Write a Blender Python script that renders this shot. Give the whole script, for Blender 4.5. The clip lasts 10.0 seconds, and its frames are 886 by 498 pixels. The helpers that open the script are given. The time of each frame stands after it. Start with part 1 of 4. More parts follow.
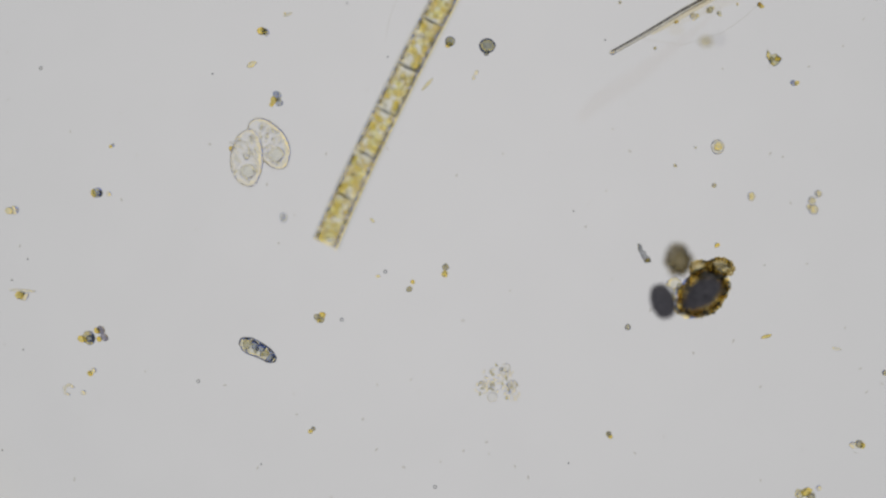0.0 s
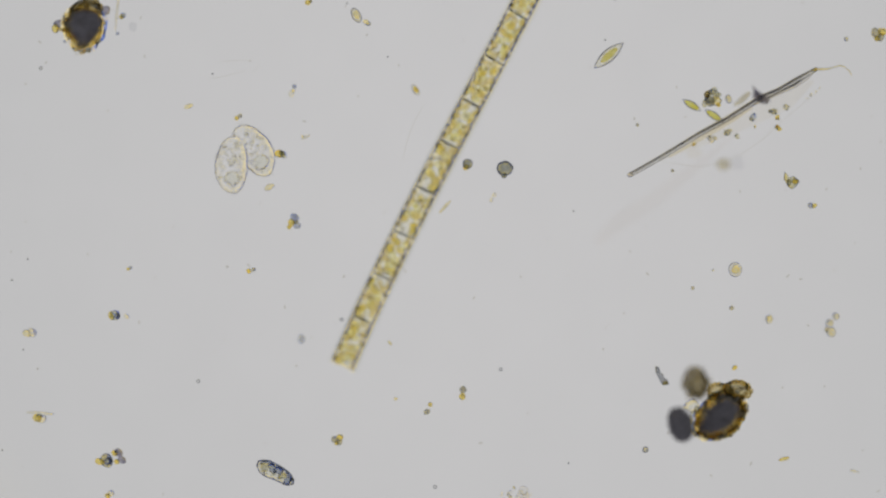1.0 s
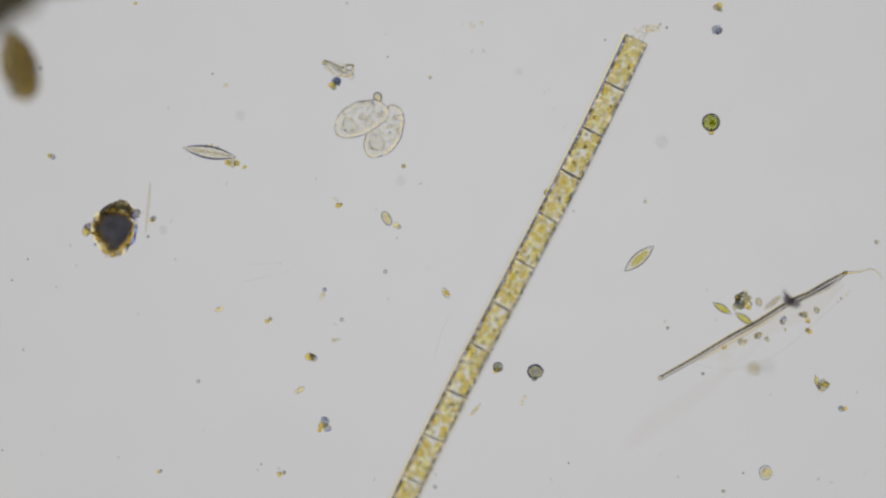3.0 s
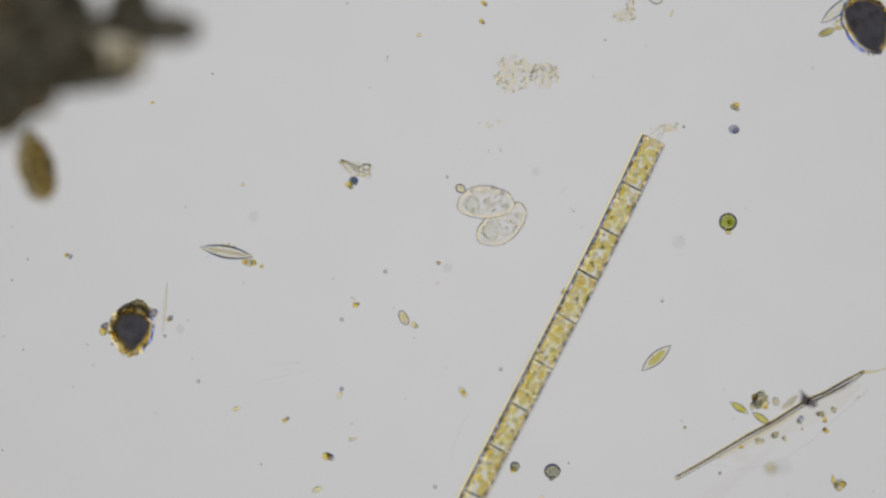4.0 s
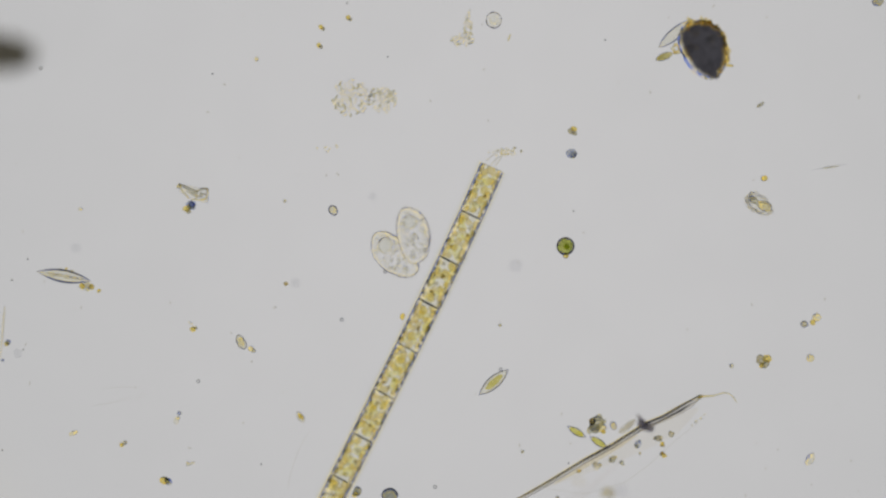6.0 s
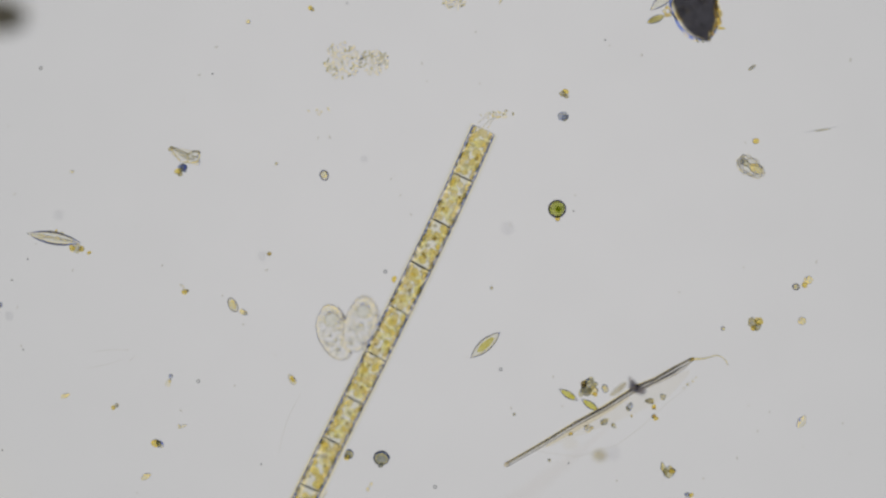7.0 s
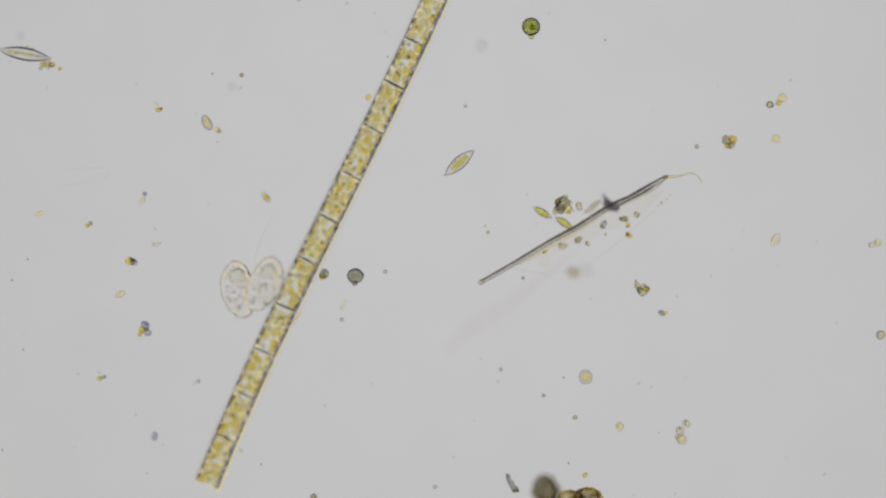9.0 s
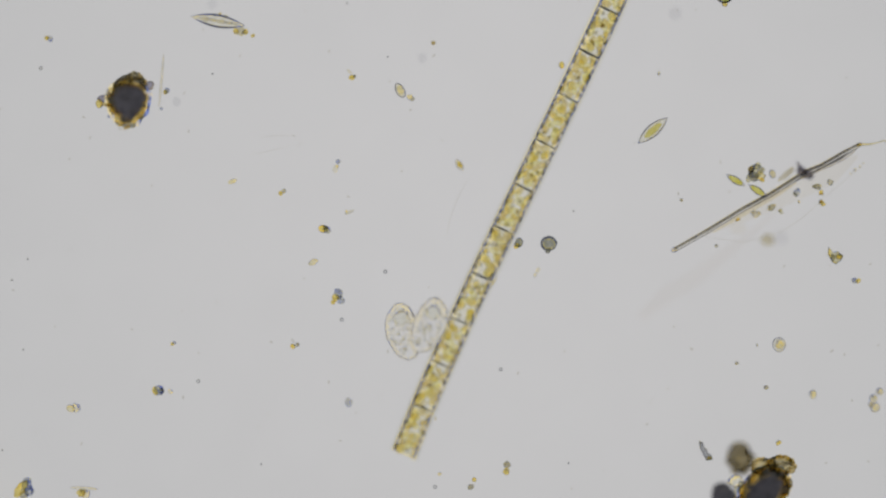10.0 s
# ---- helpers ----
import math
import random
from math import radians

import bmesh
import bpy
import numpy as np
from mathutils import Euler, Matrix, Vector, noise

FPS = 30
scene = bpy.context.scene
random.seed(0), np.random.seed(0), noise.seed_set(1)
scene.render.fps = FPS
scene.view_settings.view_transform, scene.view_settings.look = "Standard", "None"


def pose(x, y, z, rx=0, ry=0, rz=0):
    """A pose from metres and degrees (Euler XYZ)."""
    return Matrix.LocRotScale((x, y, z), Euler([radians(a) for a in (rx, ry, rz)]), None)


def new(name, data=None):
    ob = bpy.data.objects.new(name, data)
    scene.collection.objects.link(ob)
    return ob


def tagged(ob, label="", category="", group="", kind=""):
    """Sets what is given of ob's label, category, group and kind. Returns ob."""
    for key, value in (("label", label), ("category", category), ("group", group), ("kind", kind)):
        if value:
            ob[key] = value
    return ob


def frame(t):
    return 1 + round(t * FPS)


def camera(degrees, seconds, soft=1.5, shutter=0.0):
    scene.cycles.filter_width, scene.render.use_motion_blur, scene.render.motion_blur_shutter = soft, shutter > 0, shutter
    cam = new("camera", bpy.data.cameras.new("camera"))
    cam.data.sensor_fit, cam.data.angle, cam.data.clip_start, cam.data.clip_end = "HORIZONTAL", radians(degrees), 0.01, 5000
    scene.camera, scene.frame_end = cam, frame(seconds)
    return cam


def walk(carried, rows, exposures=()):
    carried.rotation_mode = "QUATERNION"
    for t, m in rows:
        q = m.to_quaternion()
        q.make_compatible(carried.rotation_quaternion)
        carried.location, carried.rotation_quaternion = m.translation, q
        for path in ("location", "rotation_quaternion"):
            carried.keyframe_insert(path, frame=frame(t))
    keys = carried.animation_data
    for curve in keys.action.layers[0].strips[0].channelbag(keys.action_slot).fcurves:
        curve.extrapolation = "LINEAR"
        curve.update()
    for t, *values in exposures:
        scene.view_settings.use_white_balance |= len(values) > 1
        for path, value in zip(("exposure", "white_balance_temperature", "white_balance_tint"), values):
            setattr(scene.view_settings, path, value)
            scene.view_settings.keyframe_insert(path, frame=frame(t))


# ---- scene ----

# A drop of pond water under a microscope, enlarged so that 1 mm here is about 0.6 micrometres on the slide.
# Slide coordinates: millimetres, x to the right, y away from the top edge, z up from the glass.
EYE = 22.471


def at(x, y, z=0.0):
    return ((x - 784) / 1000, (441 - y) / 1000, z / 1000)


def stage(t, x, y, z=0.0):
    """The optics over the slide at t seconds, shifted by x, y millimetres."""
    return t, x / 1000, -y / 1000, z / 1000


STAGE = [
    stage(0.0, -33.3, 777.7), stage(0.4, -33.4, 776.5), stage(0.5, -33.5, 761.5), stage(0.6, -39, 722),
    stage(0.7, -49.0, 654.1), stage(0.8, -55, 611), stage(0.9, -60.5, 584), stage(1.0, -64.5, 560.7),
    stage(1.1, -71.0, 514.7), stage(1.2, -81, 452), stage(1.3, -91.5, 378), stage(1.4, -99.5, 330),
    stage(1.5, -105.9, 290.4), stage(1.7, -109.5, 267), stage(2.0, -112.0, 250.8), stage(2.2, -115.1, 229.5),
    stage(2.75, -118.0, 204), stage(3.3, -120.7, 183.7), stage(3.4, -126.7, 133.5), stage(3.5, -141.1, 55.0),
    stage(3.6, -147, 24.5), stage(4.0, -148.5, 24.9), stage(4.2, -147, 24.5), stage(4.3, -117, 20),
    stage(4.4, -60.1, 9.5), stage(4.5, 0, 0), stage(4.7, 84, -13), stage(4.8, 112, -18), stage(5.0, 141.2, -22.1),
    stage(5.5, 138.1, -19.3), stage(6.15, 139.5, -18), stage(6.8, 143.6, -11.7), stage(6.9, 147.6, 10),
    stage(7.0, 154.0, 48.0), stage(7.1, 163.0, 92), stage(7.2, 171.5, 134), stage(7.3, 176.5, 190),
    stage(7.4, 181.0, 232), stage(7.5, 184.7, 256.2), stage(7.6, 187, 273), stage(7.8, 192, 301), stage(8.0, 198.8, 348.2),
    stage(8.15, 202.5, 373), stage(8.3, 203.5, 378.5), stage(8.5, 200.3, 372.9), stage(9.0, 200.1, 370.5), stage(9.1, 127, 383),
    stage(9.2, 27, 400), stage(9.3, -27, 407), stage(9.4, -77, 414), stage(9.5, -128.4, 421.0),
    stage(9.6, -140, 426), stage(10.0, -142.2, 427.7),
]

cam = camera(4.0, 10.0, soft=2.4)
cam.data.dof.use_dof = True
cam.data.dof.focus_distance = EYE - 0.016
cam.data.dof.aperture_fstop = 0.18
walk(cam, [(t, pose(x, y, EYE + z)) for t, x, y, z in STAGE])

# ---- world: the dim room round the instrument ----
world = bpy.data.worlds.new("dim_room")
scene.world = world
world.use_nodes = True
world.node_tree.nodes["Background"].inputs[0].default_value = (0.30, 0.31, 0.36, 1)
world.node_tree.nodes["Background"].inputs[1].default_value = 0.40


# ---- materials ----
def material(name):
    m = bpy.data.materials.new(name)
    m.use_nodes = True
    m.node_tree.nodes.clear()
    return m, m.node_tree


def node(tree, kind, **values):
    n = tree.nodes.new("ShaderNode" + kind)
    for key, value in values.items():
        n.inputs[key].default_value = value
    return n


def grain(tree, scale, detail=3.0, low=0.35, high=0.65):
    """Noise in the thing's own space, spread to 0..1; each object gets its own stretch of it."""
    tex = node(tree, "TexCoord")
    info = node(tree, "ObjectInfo")
    add = node(tree, "VectorMath")
    add.operation = "ADD"
    mul = node(tree, "Math")
    mul.operation = "MULTIPLY"
    mul.inputs[1].default_value = 37.0
    tree.links.new(info.outputs["Random"], mul.inputs[0])
    tree.links.new(tex.outputs["Object"], add.inputs[0])
    tree.links.new(mul.outputs[0], add.inputs[1])
    noise_tex = node(tree, "TexNoise", Scale=scale, Detail=detail)
    tree.links.new(add.outputs[0], noise_tex.inputs["Vector"])
    spread = node(tree, "MapRange")
    spread.inputs["From Min"].default_value = low
    spread.inputs["From Max"].default_value = high
    tree.links.new(noise_tex.outputs["Fac"], spread.inputs["Value"])
    return spread.outputs[0], noise_tex


def mixed(tree, fac, a, b):
    mix = tree.nodes.new("ShaderNodeMix")
    mix.data_type = "RGBA"
    tree.links.new(fac, mix.inputs[0])
    mix.inputs[6].default_value = (*a, 1)
    mix.inputs[7].default_value = (*b, 1)
    return mix.outputs[2]


def clear(name, thin, thick, ior=1.08, rough=0.0, scale=120.0, bump=0.0, solid=0.0, dark=(0.05, 0.04, 0.03), deep=0.004):
    """Light-passing matter: refracts, its tint varies between two colours; solid mixes in an opaque body."""
    m, tree = material(name)
    out = tree.nodes.new("ShaderNodeOutputMaterial")
    fac, tex = grain(tree, scale)
    ref = node(tree, "BsdfRefraction", Roughness=rough, IOR=ior)
    tree.links.new(mixed(tree, fac, thin, thick), ref.inputs["Color"])
    if bump:
        b = node(tree, "Bump", Strength=bump, Distance=deep)
        tree.links.new(tex.outputs["Fac"], b.inputs["Height"])
        tree.links.new(b.outputs[0], ref.inputs["Normal"])
    last = ref.outputs[0]
    if solid:
        body = node(tree, "BsdfDiffuse")
        fine, _ = grain(tree, scale * 2.2, 5.0, 0.38, 0.62)
        tree.links.new(mixed(tree, fine, tuple(c * 0.35 for c in dark), tuple(min(0.8, c * 1.6) for c in dark)), body.inputs["Color"])
        mix = tree.nodes.new("ShaderNodeMixShader")
        fac2, _ = grain(tree, scale * 0.45, 4.0, 0.62 - solid * 0.5, 0.86 - solid * 0.5)
        tree.links.new(fac2, mix.inputs[0])
        tree.links.new(last, mix.inputs[1])
        tree.links.new(body.outputs[0], mix.inputs[2])
        last = mix.outputs[0]
    tree.links.new(last, out.inputs["Surface"])
    return m


def film(name, tint, share=0.05):
    """Thin clear glass or mucus: passes light straight, with a little gloss."""
    m, tree = material(name)
    out = tree.nodes.new("ShaderNodeOutputMaterial")
    see = node(tree, "BsdfTransparent")
    fac, _ = grain(tree, 9.0)
    tree.links.new(mixed(tree, fac, tint, tuple(min(1, c * 1.01) for c in tint)), see.inputs["Color"])
    gloss = node(tree, "BsdfGlossy", Roughness=0.05)
    mix = tree.nodes.new("ShaderNodeMixShader")
    mix.inputs[0].default_value = share
    tree.links.new(see.outputs[0], mix.inputs[1])
    tree.links.new(gloss.outputs[0], mix.inputs[2])
    tree.links.new(mix.outputs[0], out.inputs["Surface"])
    return m


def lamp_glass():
    """The frosted field lens of the lamp: even, a trifle brighter to the middle, with unseen coloured rings added round
    it.
    """
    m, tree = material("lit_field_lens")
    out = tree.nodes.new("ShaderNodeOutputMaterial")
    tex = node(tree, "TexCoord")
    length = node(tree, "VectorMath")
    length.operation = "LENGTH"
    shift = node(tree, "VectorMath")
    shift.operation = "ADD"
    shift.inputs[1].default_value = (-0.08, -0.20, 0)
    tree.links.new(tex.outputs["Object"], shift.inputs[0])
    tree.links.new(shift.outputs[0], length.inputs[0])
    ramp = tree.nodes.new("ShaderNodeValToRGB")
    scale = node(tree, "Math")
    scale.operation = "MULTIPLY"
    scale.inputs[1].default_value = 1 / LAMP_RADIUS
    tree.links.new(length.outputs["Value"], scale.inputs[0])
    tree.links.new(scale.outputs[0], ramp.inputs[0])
    # unseen rings added for halos and colour fringes: bright warm, blue, then darkness
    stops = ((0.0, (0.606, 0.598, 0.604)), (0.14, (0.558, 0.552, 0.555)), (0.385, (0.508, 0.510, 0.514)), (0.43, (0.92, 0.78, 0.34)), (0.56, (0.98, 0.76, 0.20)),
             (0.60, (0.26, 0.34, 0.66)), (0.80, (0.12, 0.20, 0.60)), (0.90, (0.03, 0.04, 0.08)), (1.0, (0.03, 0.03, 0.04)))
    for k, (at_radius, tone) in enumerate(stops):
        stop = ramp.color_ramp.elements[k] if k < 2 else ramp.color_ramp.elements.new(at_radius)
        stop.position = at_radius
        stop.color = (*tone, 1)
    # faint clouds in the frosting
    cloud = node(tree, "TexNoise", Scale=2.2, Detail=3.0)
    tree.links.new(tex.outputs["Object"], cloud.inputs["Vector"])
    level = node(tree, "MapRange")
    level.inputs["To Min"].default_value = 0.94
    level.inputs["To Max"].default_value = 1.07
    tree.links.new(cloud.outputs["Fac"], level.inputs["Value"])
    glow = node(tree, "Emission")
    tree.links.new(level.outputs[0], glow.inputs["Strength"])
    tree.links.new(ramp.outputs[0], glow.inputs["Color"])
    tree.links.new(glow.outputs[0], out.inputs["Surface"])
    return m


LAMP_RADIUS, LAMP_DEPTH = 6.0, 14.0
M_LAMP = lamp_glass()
M_METAL = clear("black_lamp_housing", (0.02, 0.02, 0.02), (0.03, 0.03, 0.03), solid=2.0, dark=(0.02, 0.02, 0.02))
M_SLIDE = film("slide_glass", (0.985, 0.985, 0.985), 0.01)
M_WALL = clear("silica_wall", (0.978, 0.970, 0.91), (0.994, 0.988, 0.95), ior=1.028)
# added refracting coat, shaped to give the chain its bright halo
M_HALO_SHEATH = clear("clear_halo_sheath", (0.992, 0.990, 0.975), (1.0, 1.0, 0.99), ior=1.055, scale=12)
M_SEPTUM = clear("silica_septum", (0.50, 0.55, 0.60), (0.70, 0.74, 0.77), ior=1.03, scale=40)
M_GOLD = clear("golden_chloroplast", (0.90, 0.845, 0.635), (0.978, 0.940, 0.79), ior=1.055, scale=90, bump=0.3)
M_STRAW = clear("straw_chloroplast", (0.985, 0.965, 0.76), (0.998, 0.988, 0.88), ior=1.03, scale=60)
M_OLIVE = clear("olive_chloroplast", (0.76, 0.75, 0.69), (0.90, 0.89, 0.82), ior=1.02, scale=60)
M_CYTO = clear("clear_cell_body", (0.985, 0.984, 0.974), (1.0, 1.0, 0.998), ior=1.066, scale=150, bump=0.35, deep=0.010)
M_VAC = clear("bright_vacuole", (0.995, 0.995, 0.99), (1, 1, 1), ior=1.07)
M_NUC = clear("grey_nucleus", (0.968, 0.968, 0.948), (0.998, 0.998, 0.985), ior=1.05, scale=160, bump=0.6, deep=0.008)
M_DARK = clear("dark_detritus", (0.50, 0.45, 0.36), (0.70, 0.64, 0.50), ior=1.05, rough=0.25, scale=150, bump=0.6, solid=0.78, dark=(0.47, 0.445, 0.44))
M_BROWN = clear("brown_detritus", (0.70, 0.62, 0.40), (0.88, 0.82, 0.62), ior=1.04, rough=0.08, scale=90, bump=0.6, solid=0.25, dark=(0.35, 0.30, 0.22))
# amber grains; this colour also paints the lens's warm fringe on grain edges
M_AMBER = clear("amber_grain_with_fringe", (0.91, 0.81, 0.40), (0.97, 0.92, 0.64), ior=1.105, scale=200, bump=0.3)
M_GREY = clear("grey_grain", (0.78, 0.78, 0.72), (0.92, 0.92, 0.86), ior=1.108, scale=200, bump=0.3)
M_PALE = clear("pale_grain", (0.94, 0.93, 0.86), (0.99, 0.98, 0.94), ior=1.1, scale=120, bump=0.3)
M_GREEN = clear("green_cell", (0.70, 0.75, 0.34), (0.90, 0.91, 0.56), ior=1.06, scale=90, bump=0.5)
M_NEEDLE = clear("glassy_needle", (0.90, 0.90, 0.89), (0.96, 0.96, 0.94), ior=1.20)
M_SHELL = clear("diatom_shell", (0.965, 0.962, 0.93), (0.99, 0.988, 0.97), ior=1.16)


# blue-grey grains; this colour also paints the lens's blue fringe on grains
M_VIOLET = clear("blue_grey_grain_and_fringe", (0.62, 0.67, 0.82), (0.82, 0.85, 0.93), ior=1.10, scale=90, bump=0.3)
M_GREYDARK = clear("dark_grey_grain", (0.66, 0.66, 0.60), (0.82, 0.81, 0.74), ior=1.10, scale=200, bump=0.4)
M_AMBER_PALE = clear("pale_amber_grain", (0.955, 0.915, 0.72), (0.985, 0.965, 0.86), ior=1.1, scale=120, bump=0.2)
M_LEMON = clear("lemon_chloroplast", (0.90, 0.87, 0.40), (0.95, 0.93, 0.58), ior=1.05, scale=80)
M_HAZE = film("faint_silt", (0.955, 0.955, 0.96), 0.0)
M_SLIME = film("clear_slime", (0.985, 0.98, 0.975), 0.0)
M_BEAN = clear("olive_cell_wall", (0.86, 0.86, 0.80), (0.96, 0.96, 0.91), ior=1.13, scale=130, bump=0.9)
M_BEAD = clear("clear_granule", (0.97, 0.97, 0.95), (1.0, 1.0, 0.995), ior=1.12)


M_INK = clear("dark_violet_silt", (0.50, 0.49, 0.55), (0.68, 0.67, 0.72), ior=1.04, scale=90, bump=0.3)
# crust colour; its amber also paints the lens's warm fringe round the clots
M_CRUST = clear("crust_with_warm_fringe", (0.90, 0.83, 0.58), (0.98, 0.94, 0.77), ior=1.028, scale=80, bump=0.4)
M_PEAT = clear("dark_brown_peat", (0.50, 0.43, 0.26), (0.74, 0.66, 0.44), ior=1.03, rough=0.2, scale=14, bump=0.3, solid=0.62, dark=(0.56, 0.45, 0.30))
M_SILT = film("fine_silt", (0.93, 0.922, 0.90), 0.0)
M_HAIR = film("faint_hair", (0.968, 0.965, 0.955), 0.0)
# added wedge-edged coat that bends light into yellow and blue fringes
M_FRINGE_COAT = clear("clear_fringe_coat", (0.985, 0.98, 0.97), (1.0, 0.998, 0.99), ior=1.11, scale=60)
M_SPINE = clear("glassy_spine", (0.90, 0.89, 0.87), (0.96, 0.955, 0.94), ior=1.098, scale=30)
M_SHARD = clear("olive_glass", (0.80, 0.78, 0.60), (0.92, 0.90, 0.74), ior=1.13, scale=90, bump=0.3)
M_STONE = clear("grey_stone", (0.55, 0.56, 0.52), (0.74, 0.75, 0.70), ior=1.12, scale=160, bump=0.4)
M_HUMUS = clear("thin_brown_humus", (0.76, 0.70, 0.50), (0.93, 0.88, 0.72), ior=1.02, scale=130, bump=0.3, solid=0.26, dark=(0.60, 0.53, 0.40))
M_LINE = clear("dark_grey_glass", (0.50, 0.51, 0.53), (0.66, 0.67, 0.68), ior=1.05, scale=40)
# dark colour that paints the shade at refracting glass edges
M_EDGE_SHADE = clear("glass_edge_shade", (0.30, 0.29, 0.30), (0.48, 0.46, 0.45), ior=1.04, scale=30)
M_BLADE = clear("smoky_glass", (0.86, 0.85, 0.83), (0.95, 0.94, 0.92), ior=1.14, scale=40)
M_SPOT = clear("dark_oil_drop", (0.62, 0.57, 0.40), (0.74, 0.69, 0.50), ior=1.04)
M_SOFT = clear("soft_brown_silt", (0.64, 0.61, 0.53), (0.78, 0.75, 0.66), ior=1.03, rough=0.1, scale=40, bump=0.3)
M_PLATE = clear("golden_plate", (0.88, 0.84, 0.46), (0.95, 0.92, 0.64), ior=1.03, scale=120)
M_VEIL = clear("pale_brown_silt", (0.80, 0.77, 0.68), (0.90, 0.88, 0.80), ior=1.03, rough=0.1, scale=40, bump=0.3)
# film tinted to paint the yellow fringe below the needle
M_WARM_FRINGE = film("warm_fringe_film", (0.965, 0.935, 0.85), 0.0)
M_TAN = film("tan_slime", (0.985, 0.977, 0.957), 0.0)
M_THIN = clear("thin_cell_wall", (0.955, 0.95, 0.91), (0.995, 0.99, 0.965), ior=1.065, scale=120, bump=0.4)


# ---- mesh tools ----
def mesh(name, bm, mat, smooth=True):
    data = bpy.data.meshes.new(name)
    bm.normal_update()
    bm.to_mesh(data)
    bm.free()
    data.materials.append(mat)
    if smooth:
        data.polygons.foreach_set("use_smooth", [True] * len(data.polygons))
    return data


def part(name, data, parent, m=None, label=""):
    ob = new(name, data)
    ob.parent = parent
    if m is not None:
        ob.matrix_basis = m
    return tagged(ob, label)


def thing(name, m, label, category, group=""):
    ob = new(name)
    ob.matrix_basis = m
    return tagged(ob, label, category, group)


def single(name, data, m, label, category, group=""):
    ob = new(name, data)
    ob.matrix_basis = m
    return tagged(ob, label, category, group)


def mm(*values):
    return [v / 1000 for v in values]


def ball(rx, ry, rz, mat, lumps=0.0, size=2.0, seed=0, sub=3, centre=(0, 0, 0), smooth=True, crystal=False):
    """A rounded body with half-axes in millimetres; lumps push its skin in and out; a crystal has even slopes up to a blunt top."""
    bm = bmesh.new()
    bmesh.ops.create_icosphere(bm, subdivisions=sub, radius=1.0)
    off = Vector((seed * 7.31, seed * 3.17, seed * 1.93))
    for v in bm.verts:
        p = v.co.copy()
        k = 1.0
        if lumps:
            k += lumps * (noise.noise(p * size + off) + 0.5 * noise.noise(p * size * 2.3 + off))
        # even slopes turn light into the lamp's added rings for colour fringes
        if crystal:
            p.z = math.copysign(max(0.0, 1 - math.hypot(p.x, p.y)), p.z)
        v.co = Vector(((p.x * rx * k + centre[0]) / 1000, (p.y * ry * k + centre[1]) / 1000, (p.z * rz * k + centre[2]) / 1000))
    return mesh("body", bm, mat, smooth)


def crumbled(rx, ry, rz, mat, lumps, seed, fine=0.16, taper=0.0):
    bm = bmesh.new()
    bmesh.ops.create_icosphere(bm, subdivisions=6, radius=1.0)
    off = Vector((seed * 3.3, seed * 1.7, seed))
    for v in bm.verts:
        p = v.co.copy()
        k = 1 + lumps * noise.noise(p * 1.6 + off) + fine * noise.noise(p * 4.5 + off) + fine * 0.55 * noise.noise(p * 11.0 + off)
        v.co = Vector((p.x * rx * (1 + taper * p.y), p.y * ry, p.z * rz)) * (k / 1000)
    return mesh("crust", bm, mat)


def disc(r, thick, mat, dish=0.0, sides=36):
    """A round plate across x, dished by some millimetres."""
    bm = bmesh.new()
    rows = []
    for side in (-1, 1):
        for k in (1.0, 0.8, 0.5, 0.0) if side < 0 else (0.0, 0.5, 0.8, 1.0):
            x = side * thick / 2 + dish * (1 - k * k)
            if k == 0:
                rows.append([bm.verts.new(mm(x, 0, 0))])
            else:
                rows.append([bm.verts.new(mm(x, r * k * math.cos(a), r * k * math.sin(a))) for a in (2 * math.pi * i / sides for i in range(sides))])
    def ring_faces(a, b):
        for i in range(sides):
            j = (i + 1) % sides
            if len(a) == 1 and len(b) > 1:
                bm.faces.new((a[0], b[j], b[i]))
            elif len(b) == 1 and len(a) > 1:
                bm.faces.new((a[i], a[j], b[0]))
            elif len(a) > 1:
                bm.faces.new((a[i], a[j], b[j], b[i]))
    for a, b in ((0, 1), (1, 2), (2, 3), (4, 5), (5, 6), (6, 7), (7, 0)):
        ring_faces(rows[a], rows[b])
    bmesh.ops.recalc_face_normals(bm, faces=bm.faces)
    return mesh("disc", bm, mat)


def rod(points, radii, mat, sides=10, flat=1.0):
    """A round-ended rod through points (millimetres), with a radius at each."""
    bm = bmesh.new()
    rings = []
    pts = [Vector(p) for p in points]
    for i, p in enumerate(pts):
        d = (pts[min(i + 1, len(pts) - 1)] - pts[max(i - 1, 0)]).normalized()
        u = d.cross(Vector((0, 0, 1))).normalized()
        w = u.cross(d)
        rings.append([bm.verts.new((p + u * radii[i] * math.cos(a) + w * radii[i] * flat * math.sin(a)) / 1000) for a in (2 * math.pi * k / sides for k in range(sides))])
    for a, b in zip(rings, rings[1:]):
        for k in range(sides):
            bm.faces.new((a[k], a[(k + 1) % sides], b[(k + 1) % sides], b[k]))
    bm.faces.new(rings[0][::-1])
    bm.faces.new(rings[-1])
    bmesh.ops.recalc_face_normals(bm, faces=bm.faces)
    return mesh("rod", bm, mat)


